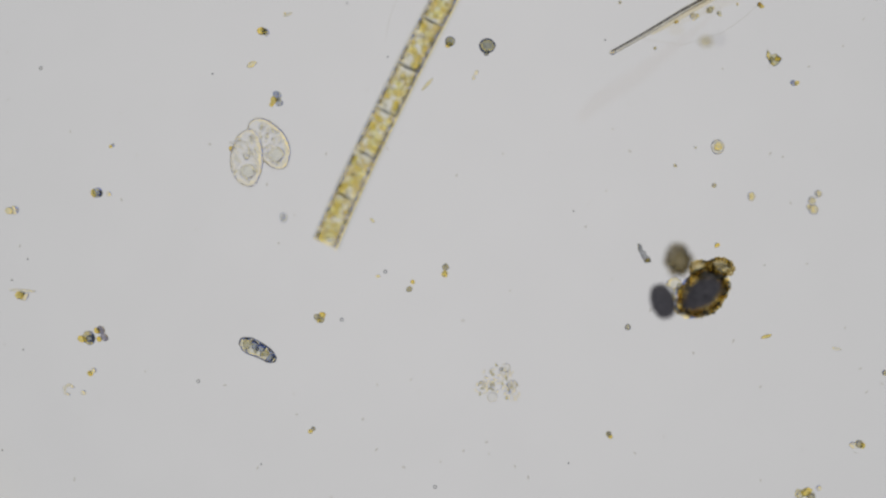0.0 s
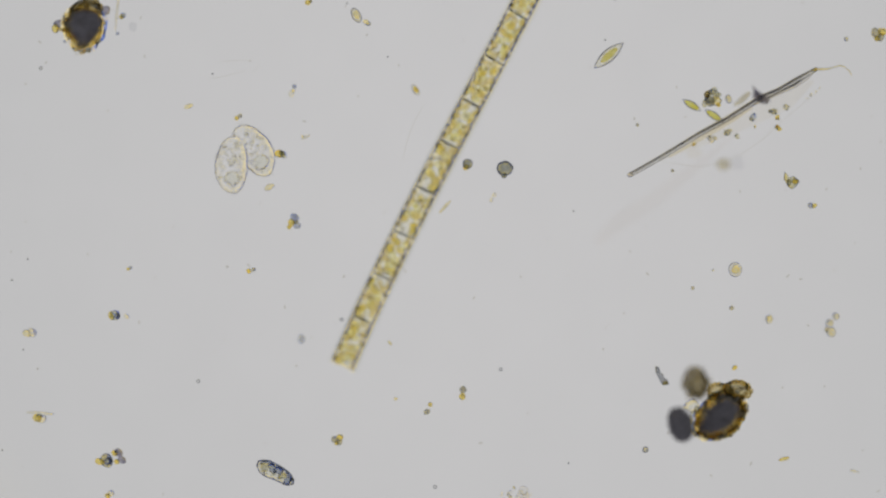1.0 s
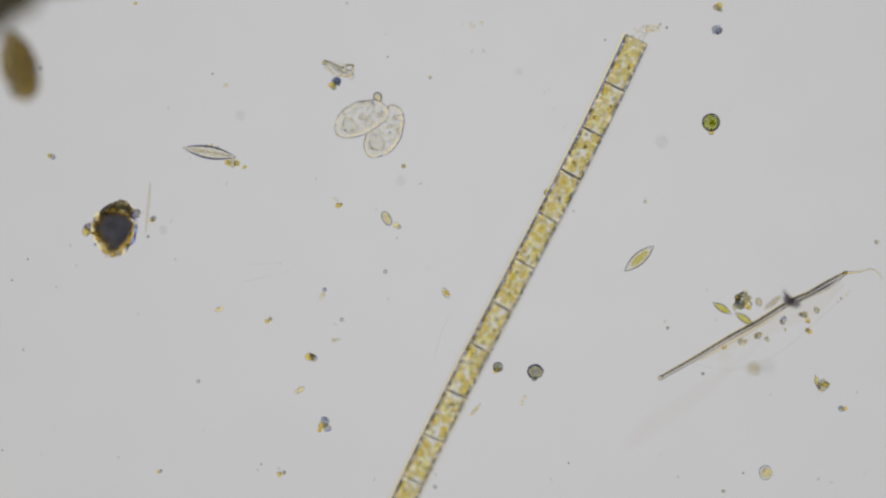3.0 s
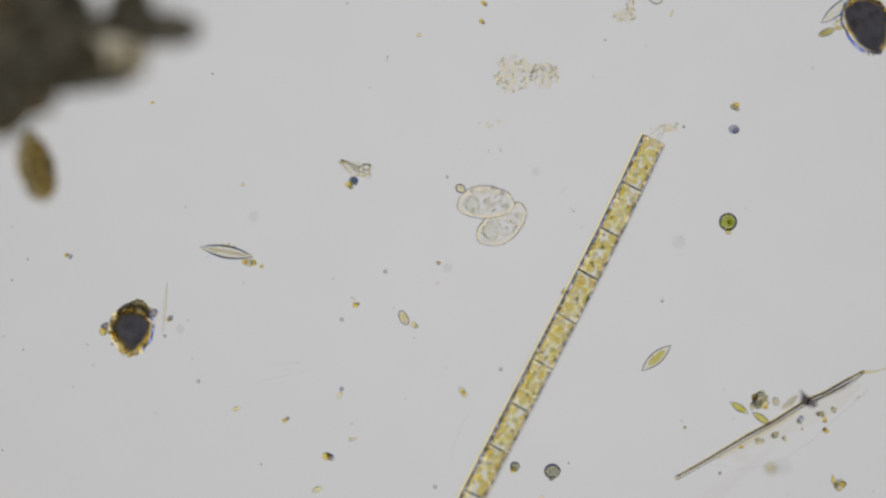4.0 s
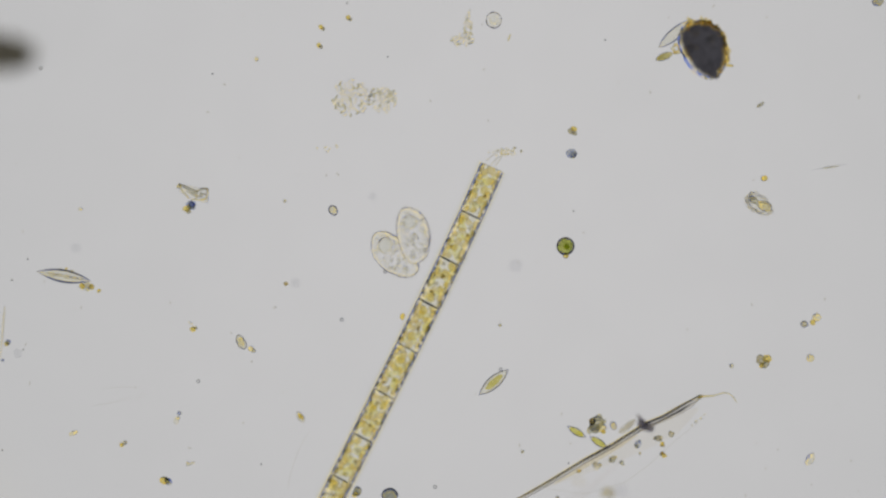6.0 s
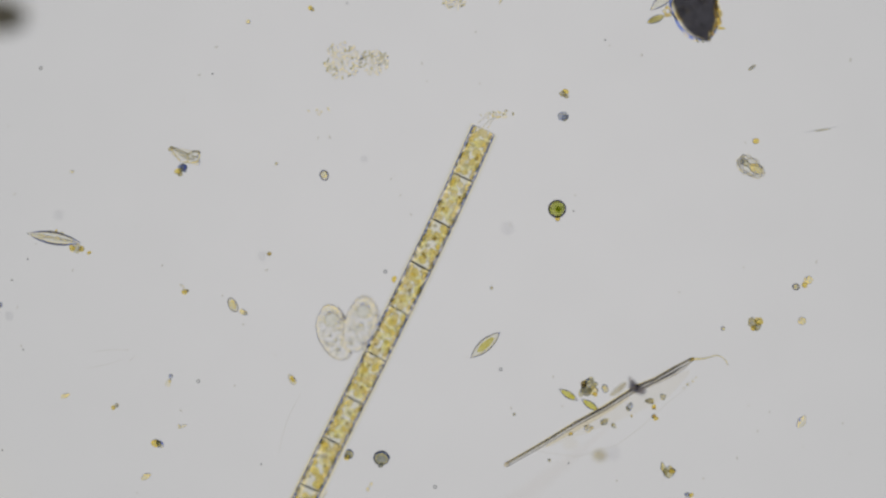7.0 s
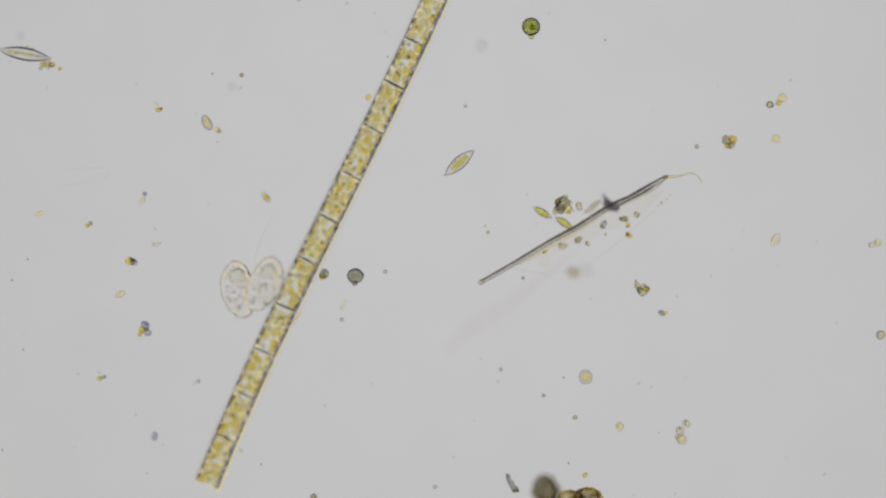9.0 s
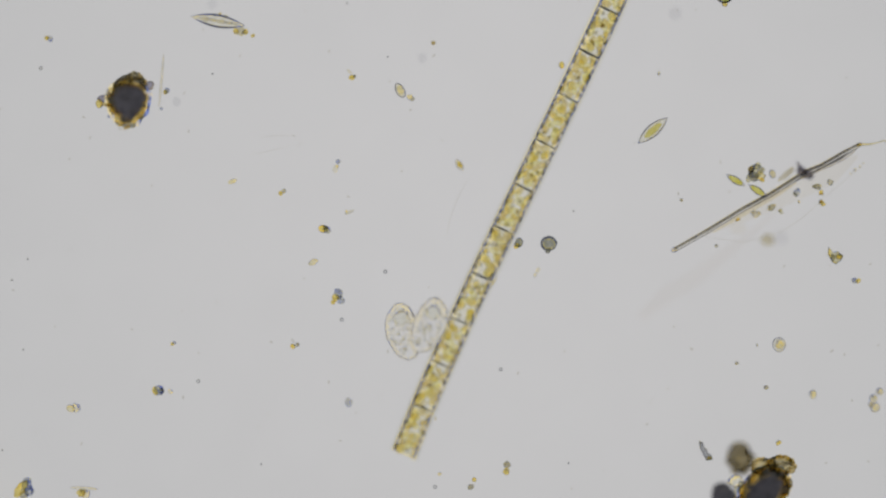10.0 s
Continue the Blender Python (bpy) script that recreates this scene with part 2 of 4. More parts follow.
def ridged(points, radii, mat, steep):
    """A four-sided glass needle through points (millimetres), its two upper and two lower faces meeting in sharp edges."""
    bm = bmesh.new()
    pts = [Vector(p) for p in points]
    corners = ((1, 0), (0.08, 1), (-0.08, 1), (-1, 0), (-0.08, -1), (0.08, -1))
    rings = []
    for i, p in enumerate(pts):
        d = (pts[min(i + 1, len(pts) - 1)] - pts[max(i - 1, 0)]).normalized()
        u = d.cross(Vector((0, 0, 1))).normalized()
        w = u.cross(d)
        rings.append([bm.verts.new((p + u * radii[i] * a + w * radii[i] * steep * b) / 1000) for a, b in corners])
    for a, b in zip(rings, rings[1:]):
        for k in range(6):
            bm.faces.new((a[k], a[(k + 1) % 6], b[(k + 1) % 6], b[k]))
    bm.faces.new(rings[0][::-1])
    bm.faces.new(rings[-1])
    bmesh.ops.recalc_face_normals(bm, faces=bm.faces)
    return mesh("needle", bm, mat, smooth=False)


def torus(major, minor, mat, sides=20, round_steps=8):
    """A small ring lying flat."""
    bm = bmesh.new()
    loops = []
    for i in range(sides):
        a = 2 * math.pi * i / sides
        loops.append([bm.verts.new(mm((major + minor * math.cos(b)) * math.cos(a), (major + minor * math.cos(b)) * math.sin(a), minor * math.sin(b))) for b in (2 * math.pi * k / round_steps for k in range(round_steps))])
    for a, b in zip(loops, loops[1:] + loops[:1]):
        for k in range(round_steps):
            bm.faces.new((a[k], b[k], b[(k + 1) % round_steps], a[(k + 1) % round_steps]))
    bmesh.ops.recalc_face_normals(bm, faces=bm.faces)
    return mesh("ring", bm, mat)


def boat(length, width, height, wall, mat, blunt=1.0, steps=20, sides=14):
    """A hollow spindle along x, pointed at both ends: a diatom's shell."""
    bm = bmesh.new()
    def skin(l, w, h):
        rings = []
        for i in range(1, steps):
            u = -1 + 2 * i / steps
            k = (1 - abs(u) ** (1.6 * blunt)) ** 0.9
            rings.append([bm.verts.new(mm(u * l / 2, k * w / 2 * math.cos(a), k * h / 2 * math.sin(a))) for a in (2 * math.pi * j / sides for j in range(sides))])
        ends = bm.verts.new(mm(-l / 2, 0, 0)), bm.verts.new(mm(l / 2, 0, 0))
        made = []
        for a, b in zip(rings, rings[1:]):
            for j in range(sides):
                made.append(bm.faces.new((a[j], b[j], b[(j + 1) % sides], a[(j + 1) % sides])))
        for j in range(sides):
            made.append(bm.faces.new((ends[0], rings[0][j], rings[0][(j + 1) % sides])))
            made.append(bm.faces.new((ends[1], rings[-1][(j + 1) % sides], rings[-1][j])))
        bmesh.ops.recalc_face_normals(bm, faces=made)
        return made
    skin(length, width, height)
    inner = skin(length - 3 * wall, width - 2 * wall, height - 2 * wall)
    bmesh.ops.reverse_faces(bm, faces=inner)
    return mesh("shell", bm, mat)


def hollow(rx, ry, rz, wall, mat, lumps=0.05, seed=0, sub=3):
    """A closed rounded shell with a wall: a cell or a bubble."""
    bm = bmesh.new()
    off = Vector((seed * 5.1, seed * 2.7, 0))
    for k, flip in ((0.0, False), (wall, True)):
        got = bmesh.ops.create_icosphere(bm, subdivisions=sub, radius=1.0)["verts"]
        for v in got:
            q = 1 + lumps * noise.noise(v.co * 1.5 + off)
            v.co = Vector((v.co.x * (rx * q - k), v.co.y * (ry * q - k), v.co.z * (rz * q - k))) / 1000
        if flip:
            faces = {f for v in got for f in v.link_faces}
            bmesh.ops.reverse_faces(bm, faces=list(faces))
    return mesh("shell", bm, mat)


def put(x, y, z=0.0, turn=0.0, tip=0.0, lean=0.0):
    """A pose at slide coordinates; turn is counter-clockwise in degrees."""
    return pose(*at(x, y, z), lean, tip, turn)


# ---- structure: the glass slide and the lamp below it ----
def build_slide():
    bm = bmesh.new()
    bmesh.ops.create_cube(bm, size=1.0)
    bmesh.ops.scale(bm, vec=(4.6, 3.4, 0.5), verts=bm.verts)
    bmesh.ops.bevel(bm, geom=bm.edges, offset=0.02, segments=2, affect="EDGES")
    ob = new("microscope_slide", mesh("slide", bm, M_SLIDE, smooth=False))
    ob.location = (0.05, -0.38, -0.25)
    tagged(ob, "clear flat glass slide under a drop of pond water", "glass slide", kind="structure")


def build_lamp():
    lamp = thing("microscope_lamp", pose(STAGE[0][1], STAGE[0][2], -LAMP_DEPTH), "round lit frosted lamp with added coloured rings below the slide", "microscope lamp")
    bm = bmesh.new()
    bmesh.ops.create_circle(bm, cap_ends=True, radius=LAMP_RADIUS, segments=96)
    part("lit_lens", mesh("lens", bm, M_LAMP, smooth=False), lamp, None, "glowing grey-white frosted lens with added warm and blue rings")
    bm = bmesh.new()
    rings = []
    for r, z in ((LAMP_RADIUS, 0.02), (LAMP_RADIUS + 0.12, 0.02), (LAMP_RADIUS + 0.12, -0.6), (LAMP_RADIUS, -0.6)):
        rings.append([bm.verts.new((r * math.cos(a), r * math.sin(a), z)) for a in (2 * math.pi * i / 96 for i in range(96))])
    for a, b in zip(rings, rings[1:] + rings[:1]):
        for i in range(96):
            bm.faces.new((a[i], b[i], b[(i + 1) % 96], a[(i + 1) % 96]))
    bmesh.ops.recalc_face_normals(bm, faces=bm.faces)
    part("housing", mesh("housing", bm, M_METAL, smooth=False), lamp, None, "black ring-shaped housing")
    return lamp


build_slide()
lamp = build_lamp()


# ---- the golden chain of cells ----
HALF_CHAIN, CELL_RADIUS = 524, 21.8


def chain_bow(x):
    u = x / HALF_CHAIN
    return (3.1 - 12.5 * u) * (1 - u * u)


def solid_cell(r, length, mat, sides=44):
    """One glassy cell: a cylinder along x with softly rounded ends."""
    bm = bmesh.new()
    rings = []
    for x, k in ((0, 0.93), (0.5, 0.975), (1.6, 1.0), (length / 2, 1.0), (length - 1.6, 1.0), (length - 0.5, 0.975), (length, 0.93)):
        rings.append([bm.verts.new(mm(x, r * k * math.cos(a), r * k * math.sin(a))) for a in (2 * math.pi * i / sides for i in range(sides))])
    for a, b in zip(rings, rings[1:]):
        for i in range(sides):
            bm.faces.new((a[i], b[i], b[(i + 1) % sides], a[(i + 1) % sides]))
    bm.faces.new(rings[0])
    bm.faces.new(rings[-1][::-1])
    bmesh.ops.recalc_face_normals(bm, faces=bm.faces)
    data = mesh("cell", bm, mat)
    data.polygons.foreach_set("use_smooth", [abs(p.normal.x) < 0.9 for p in data.polygons])
    return data


def halo_sheath(width, height, mat, steps=40):
    """A clear coat along the whole chain, added for its bright halo, thinning out to a feather edge."""
    bm = bmesh.new()
    for side in (1, -1):
        rows = []
        for i in range(steps + 1):
            x = (HALF_CHAIN + 1) * (2 * i / steps - 1)
            rows.append([bm.verts.new(mm(x, chain_bow(x) + width * k / 12, side * (height * (1 - (k / 12) ** 2) ** 1.5 + 0.02))) for k in range(-12, 13)])
        for a, b in zip(rows, rows[1:]):
            for k in range(24):
                bm.faces.new((a[k], b[k], b[k + 1], a[k + 1]) if side < 0 else (a[k], a[k + 1], b[k + 1], b[k]))
    data = mesh("sheath", bm, mat)
    if data.polygons[0].normal.z < 0:
        data.flip_normals()
    return data


def build_filament():
    chain = thing("diatom_filament", put(778, 740, 22, 64), "long golden-brown chain of glassy cylindrical algal cells", "diatom")
    marks = [0, 92, 182, 266, 353, 444, 530, 613, 704, 792, 875, 959, 1048]
    rng = random.Random(5)
    part("sheath", halo_sheath(28.5, 26, M_HALO_SHEATH), chain, None, "clear thin-edged coat added for the bright halo")
    plate = [ball(8.6, 7.0, 2.4, M_GOLD, 0.30, 1.5, s, 3) for s in range(9)]
    pale = [ball(7.0, 5.6, 1.8, M_STRAW, 0.25, 1.7, 40 + s, 3) for s in range(5)]
    olive = [ball(6.0, 4.8, 2.6, M_OLIVE, 0.28, 1.7, 20 + s, 2) for s in range(6)]
    for i in range(12):
        a, b = HALF_CHAIN - marks[i + 1], HALF_CHAIN - marks[i]
        mid, length = (a + b) / 2, b - a
        u = mid / HALF_CHAIN
        lean = (-6.2 * u - 12.5 + 37.5 * u * u) / HALF_CHAIN
        place = Matrix.Translation(mm(mid, chain_bow(mid), 0)) @ Matrix.Rotation(lean, 4, "Z") @ Matrix.Translation(mm(a + 0.2 - mid, 0, 0))
        cell = part("cell", solid_cell(CELL_RADIUS, length - 0.4, M_WALL), chain, place)

        def lodge(data, along, ang, depth, scale):
            """Press a body against the inside of the wall; 90 degrees is upwards."""
            m = Matrix.Rotation(radians(ang - 90), 4, "X") @ Matrix.Translation(mm(along, 0, depth)) @ Matrix.Rotation(rng.uniform(0, 6.28), 4, "Z") @ Matrix.Scale(scale, 4)
            part("chloroplast", data, cell, m)

        # clear spaces without any chloroplast, mostly near the ends of a cell
        gaps = [(rng.choice((rng.uniform(4, 14), length - rng.uniform(4, 14), rng.uniform(20, length - 20))), rng.uniform(-12, 12), rng.uniform(6, 10)) for _ in range(2)]
        seats = []
        for _ in range(500):
            p = (rng.uniform(6, length - 6), rng.uniform(-22, 22))
            if all(math.dist(p, q) > 10.8 for q in seats) and all(math.dist(p, g[:2]) > g[2] for g in gaps):
                seats.append(p)
        for along, arc in seats:
            lodge(rng.choice(olive if rng.random() < 0.11 else plate), along, 90 + math.degrees(arc / 17.5), 16.8, rng.uniform(0.66, 1.0))
        for k in range(11):
            lodge(rng.choice(pale), 8 + (length - 16) * (k + rng.uniform(0.1, 0.9)) / 11, 270 + rng.uniform(-50, 50), 17.5, rng.uniform(0.9, 1.3))
        for side in (0, 180):
            n = rng.randint(4, 6)
            for k in range(n):
                lodge(rng.choice(olive), 5 + (length - 10) * (k + rng.uniform(0.15, 0.85)) / n, side + rng.uniform(-14, 22) * (1 if side == 0 else -1), 17.0, rng.uniform(0.7, 1.15))
        for k in range(1 + i % 3):
            r = rng.uniform(1.8, 3.2)
            part("oil_drop", ball(r * 1.5, r, r, M_SPOT, 0.15, 1.5, k + i, 2), cell, pose(*mm(rng.uniform(12, length - 12), rng.uniform(-10, 10), rng.uniform(8, 12)), 0, 0, rng.uniform(0, 180)))
        if i:
            part("septum", disc(CELL_RADIUS - rng.uniform(1.4, 3.2), rng.uniform(1.5, 2.3), M_SEPTUM, rng.uniform(-2, 2)), cell, Matrix.Translation(mm(length - 0.5, 0, 0)) @ Matrix.Rotation(rng.uniform(-0.05, 0.05), 4, "Z"))
    return chain


filament = build_filament()


# ---- the joined pair of ciliates ----
def half_pose(side):
    return pose(*mm(side * 26.5, side * 7.5, side * -4), 0, 0, side * 14)


def pressed(p, margin=1.03):
    """Where a point of the second cell ends up when the first one presses into it."""
    there = half_pose(-1).inverted() @ half_pose(1)
    q = there @ p
    bow = 0.003 * q.y / 0.051 + 0.004 * (q.y / 0.051) ** 2
    r = math.hypot((q.x - bow) / 0.0305, q.y / 0.051)
    if 0.05 < r < margin:
        q.x = bow + (q.x - bow) * margin / r
        q.y *= margin / r
    return there.inverted() @ q


def kidney(seed, mirror):
    bm = bmesh.new()
    bmesh.ops.create_icosphere(bm, subdivisions=4, radius=1.0)
    for v in bm.verts:
        p = v.co.copy()
        y = p.y * 51
        w = 30.5 * (1 - 0.03 * p.y)
        if p.x * mirror < 0:
            w *= 1 - 0.08 * math.exp(-((p.y - 0.48) / 0.16) ** 2)
        bend = mirror * (3 * p.y + 4 * p.y * p.y)
        k = 1 + 0.035 * noise.noise(p * 1.6 + Vector((seed, 0, 0))) + 0.012 * noise.noise(p * 6 + Vector((seed, 3, 0)))
        v.co = Vector(((p.x * w * k + bend), y * k, math.copysign(abs(p.z) ** 1.08, p.z) * 21 * k)) / 1000
        if seed > 0:
            v.co = pressed(v.co)
    return mesh("cell", bm, M_CYTO)


def build_pair():
    duo = thing("ciliate_pair", put(425, 1048, 24, 0), "two pale transparent kidney-shaped ciliates joined side by side", "ciliate")
    rng = random.Random(9)
    for side in (-1, 1):
        cell = part("cell", kidney(side, -side), duo, half_pose(side))
        bm = bmesh.new()
        for k in range(90):
            a = 2 * math.pi * (k + rng.uniform(0, 0.8)) / 90
            x, y = 31 * math.cos(a), 51 * math.sin(a)
            x -= side * (3 * y / 51 + 4 * (y / 51) ** 2)
            out = rng.uniform(1.05, 1.13)
            sway = rng.uniform(-3, 3)
            tip = Vector(mm(x * out + sway, y * out + rng.uniform(-2, 2), rng.uniform(-5, 5)))
            root = Vector(mm(x * 0.97, y * 0.97, 0))
            if side > 0 and (pressed(root) - root).length > 0.0001:
                continue
            across = (tip - root).cross(Vector((0, 0, 1))).normalized() * 0.0006
            tri = [bm.verts.new(root + across), bm.verts.new(root - across), bm.verts.new(root + Vector((0, 0, 0.001))), bm.verts.new(tip)]
            for f in ((0, 1, 3), (1, 2, 3), (2, 0, 3), (0, 2, 1)):
                bm.faces.new([tri[i] for i in f])
        part("cilia", mesh("cilia", bm, M_SILT), cell, None, "fringe of very fine pale hairs")
        part("nucleus", hollow(14.5, 13.5, 9, 3.2, M_NUC, 0.12, side + 5, 4), cell, Matrix.Translation(mm(side * -1, -24, 0)), "ring-shaped pale nucleus")
        part("contractile_vacuole", ball(4.2, 3.8, 3.4, M_VAC, 0.06, 1.4, side + 7, 3), cell, Matrix.Translation(mm(side * -12, -4, 6)), "bright clear round vacuole")
        for k in range(80):
            a, q = rng.uniform(0, 6.28), math.sqrt(rng.random())
            r = rng.choice((1.4, 1.8, 2.2, 2.8, 3.4, 4.0))
            x, y = 22 * q * math.cos(a), 42 * q * math.sin(a)
            if math.hypot(x, y + 24) < 15:
                continue
            x -= side * (3 * y / 51 + 4 * (y / 51) ** 2)
            spot = Vector(mm(x, y, 0))
            if side > 0 and (pressed(spot, 1.2) - spot).length > 0.0001:
                continue
            mat = M_VAC if k % 3 == 0 else M_NUC
            part("vacuole", ball(r, r * rng.uniform(0.7, 1.2), r * 0.8, mat, 0.12, 2, k, 2), cell, Matrix.Translation(mm(x, y, rng.uniform(-6, 8))))
        for k in range(40):
            a, q = rng.uniform(0, 6.28), math.sqrt(rng.random())
            x, y = 24 * q * math.cos(a), 44 * q * math.sin(a)
            x -= side * (3 * y / 51 + 4 * (y / 51) ** 2)
            spot = Vector(mm(x, y, 0))
            if math.hypot(x, y + 24) < 12 or side > 0 and (pressed(spot, 1.15) - spot).length > 0.0001:
                continue
            r = rng.uniform(1.2, 2.2)
            part("granule", ball(r * 1.4, r, r, M_NUC if k % 3 else M_VAC, 0.2, 2, k, 2), cell, pose(x / 1000, y / 1000, rng.uniform(-0.006, 0.008), 0, 0, rng.uniform(0, 180)))
    return duo


ciliates = build_pair()


# ---- kinds of small things ----
rng = random.Random(31)
GREY_SPECK = "small grey glassy grain lying on the slide"


def mineral(x, y, rx, ry=None, turn=0.0, mat=None, lumps=0.25, label=GREY_SPECK, name="mineral_grain", z=None, group="loose grains"):
    ry = ry or rx
    rz = min(rx, ry)
    data = ball(rx, ry, rz, mat or M_GREY, lumps, 1.7, rng.uniform(0, 50), 3, crystal=True)
    return single(name, data, put(x, y, rz if z is None else z, turn), label, "grain", group)


def crumbs(x, y, pieces, label, name="detritus_crumb", group="crumbs of detritus"):
    """A crumb of several stuck grains; pieces: dx, dy, rx, ry, material."""
    whole = thing(name, put(x, y, 0), label, "detritus", group)
    plain = name == "round_grain"
    for dx, dy, rx, ry, mat in pieces:
        rz = min(rx, ry)
        part("grain", ball(rx, ry, rz, mat, 0.12 if plain else 0.30, 2.0, rng.uniform(0, 50), 3, smooth=plain or mat in (M_PALE, M_AMBER_PALE), crystal=mat is not M_STONE), whole, pose(dx / 1000, -dy / 1000, rz / 1000, 0, 0, rng.uniform(0, 180)))
    return whole


def shard(x, y, size, turn, mat, label, outline, rise=7):
    """A chipped glassy splinter: a faceted plate with bevelled sides; outline: corners in thousandths of its size."""
    bm = bmesh.new()
    loops = []
    for k, z in ((0.86, 0.0), (1.0, 0.35), (0.62, 1.0)):
        loops.append([bm.verts.new(mm(px * size * k / 1000, py * size * k / 1000, z * rise)) for px, py in outline])
    n = len(outline)
    for a, b in zip(loops, loops[1:]):
        for i in range(n):
            bm.faces.new((a[i], a[(i + 1) % n], b[(i + 1) % n], b[i]))
    bm.faces.new(loops[0][::-1])
    bm.faces.new(loops[-1])
    bmesh.ops.recalc_face_normals(bm, faces=bm.faces)
    whole = thing("mineral_shard", put(x, y, 0, turn), label, "grain", "angular shards")
    part("chip", mesh("chip", bm, mat, smooth=False), whole)
    return whole


def round_cell(x, y, rx, ry, wall, mat, core=None, turn=0.0, label="small clear round cell with a thick rim", group="round cells"):
    cell = thing("algal_cell", put(x, y, min(rx, ry), turn), label, "cell", group)
    part("wall", hollow(rx, ry, min(rx, ry) * 0.8, wall * 0.8, mat, 0.08, rng.uniform(0, 30)), cell)
    part("core", ball(rx * 0.62, ry * 0.62, min(rx, ry) * 0.6, core or M_PALE, 0.22, 1.6, rng.uniform(0, 30), 3, crystal=True), cell, pose(0.0006, 0.0003, 0))
    return cell


def sliver(x0, y0, x1, y1, r, mat, label, bend=0.0, z=None, name="sliver"):
    cx, cy = (x0 + x1) / 2, (y0 + y1) / 2
    dx, dy = x1 - cx, -(y1 - cy)
    pts, radii = [], []
    for k in range(9):
        u = -1 + k / 4
        pts.append((dx * u - dy * bend * (1 - u * u), dy * u + dx * bend * (1 - u * u), 0))
        radii.append(r * (1 - 0.75 * abs(u) ** 3) + 0.15)
    return single(name, rod(pts, radii, mat, 8), put(cx, cy, r if z is None else z), label, "sliver", "slivers")


def granules(whole, spots, r, *mats):
    shapes = ((0.6, 1.7), (0.7, 2.2), (0.8, 1.2), (0.55, 2.8), (0.7, 1.5))
    sizes = [ball(r * k, r * k * q, r * k, mat, 0.2, 1.5, k * 9, 3, crystal=True) for k, q in shapes for mat in mats]
    for x, y in spots:
        part("granule", rng.choice(sizes), whole, pose(x / 1000, -y / 1000, r * rng.uniform(0.7, 1.6) / 1000, 0, 0, rng.uniform(0, 180)))


def scatter(n, cx, cy, rx, ry, gap):
    """Uneven spots in an oval, none closer than gap."""
    out = []
    for _ in range(n * 30):
        a, k = rng.uniform(0, 2 * math.pi), math.sqrt(rng.random())
        p = (cx + rx * k * math.cos(a) * rng.uniform(0.85, 1.1), cy + ry * k * math.sin(a) * rng.uniform(0.85, 1.1))
        if all((p[0] - q[0]) ** 2 + (p[1] - q[1]) ** 2 > gap * gap for q in out):
            out.append(p)
        if len(out) == n:
            break
    return out


# ---- the dark masses ----
def build_mass():
    mass = thing("detritus_mass", put(0, 100, 0), "large dark brown ragged lump of decayed matter", "detritus")
    part("foot", ball(60, 60, 220, M_PEAT, 0.2, 2.0, 2, 4, (-215, 80, 215)), mass)
    for x, y, rx, ry, mat, seed in ((-104, 8, 118, 92, M_PEAT, 3), (-128, -115, 48, 56, M_PEAT, 5), (-35, -43, 82, 48, M_PEAT, 7), (94, 45, 42, 46, M_PEAT, 9), (151, 16, 64, 30, M_PEAT, 11), (109, -31, 13, 34, M_SOFT, 12), (23, -69, 70, 18, M_PEAT, 15), (-35, 61, 52, 44, M_PEAT, 17), (51, -16, 62, 46, M_VEIL, 19), (-89, -95, 54, 44, M_PEAT, 23), (58, 25, 54, 20, M_PEAT, 25), (0, 47, 28, 32, M_PEAT, 27), (-14, -73, 62, 22, M_PEAT, 31), (14, -14, 26, 22, M_SOFT, 33), (74, -29, 14, 18, M_SOFT, 35), (63, -55, 44, 14, M_SOFT, 37)):
        part("lobe", crumbled(rx, ry, min(rx, ry) * 0.7, mat, 0.16, seed), mass, pose(*mm(x, y, 430)))
    return mass


build_mass()
flake = thing("detritus_flake", put(-77, 322, 0, 15), "brown oval flake of decayed matter", "detritus")
part("body", crumbled(30, 58, 30, M_BROWN, 0.2, 8), flake, pose(0, 0, 0.220))
part("core", crumbled(21, 46, 24, M_SOFT, 0.25, 12), flake, pose(0.005, 0, 0.236), "dark brown core")
part("foot", ball(10, 16, 100, M_SLIME, 0.2, 1.6, 9, 3, (0, 0, 98)), flake, None, "clear slimy foot")


def ragged(form, mat, seed, rough=0.13):
    """A lump whose skin is broken into crumbs of several sizes; form gives its smooth shape in millimetres."""
    bm = bmesh.new()
    bmesh.ops.create_icosphere(bm, subdivisions=6, radius=1.0)
    off = Vector((seed * 3.3, seed * 1.7, seed))
    for v in bm.verts:
        p = v.co.copy()
        k = 1 + rough * (noise.noise(p * 1.7 + off) + 0.8 * noise.noise(p * 4.2 + off) + 0.7 * noise.noise(p * 9.0 + off) + 0.45 * noise.noise(p * 19.0 + off))
        v.co = Vector(form(p)) * (k / 1000)
    return mesh("lump", bm, mat)


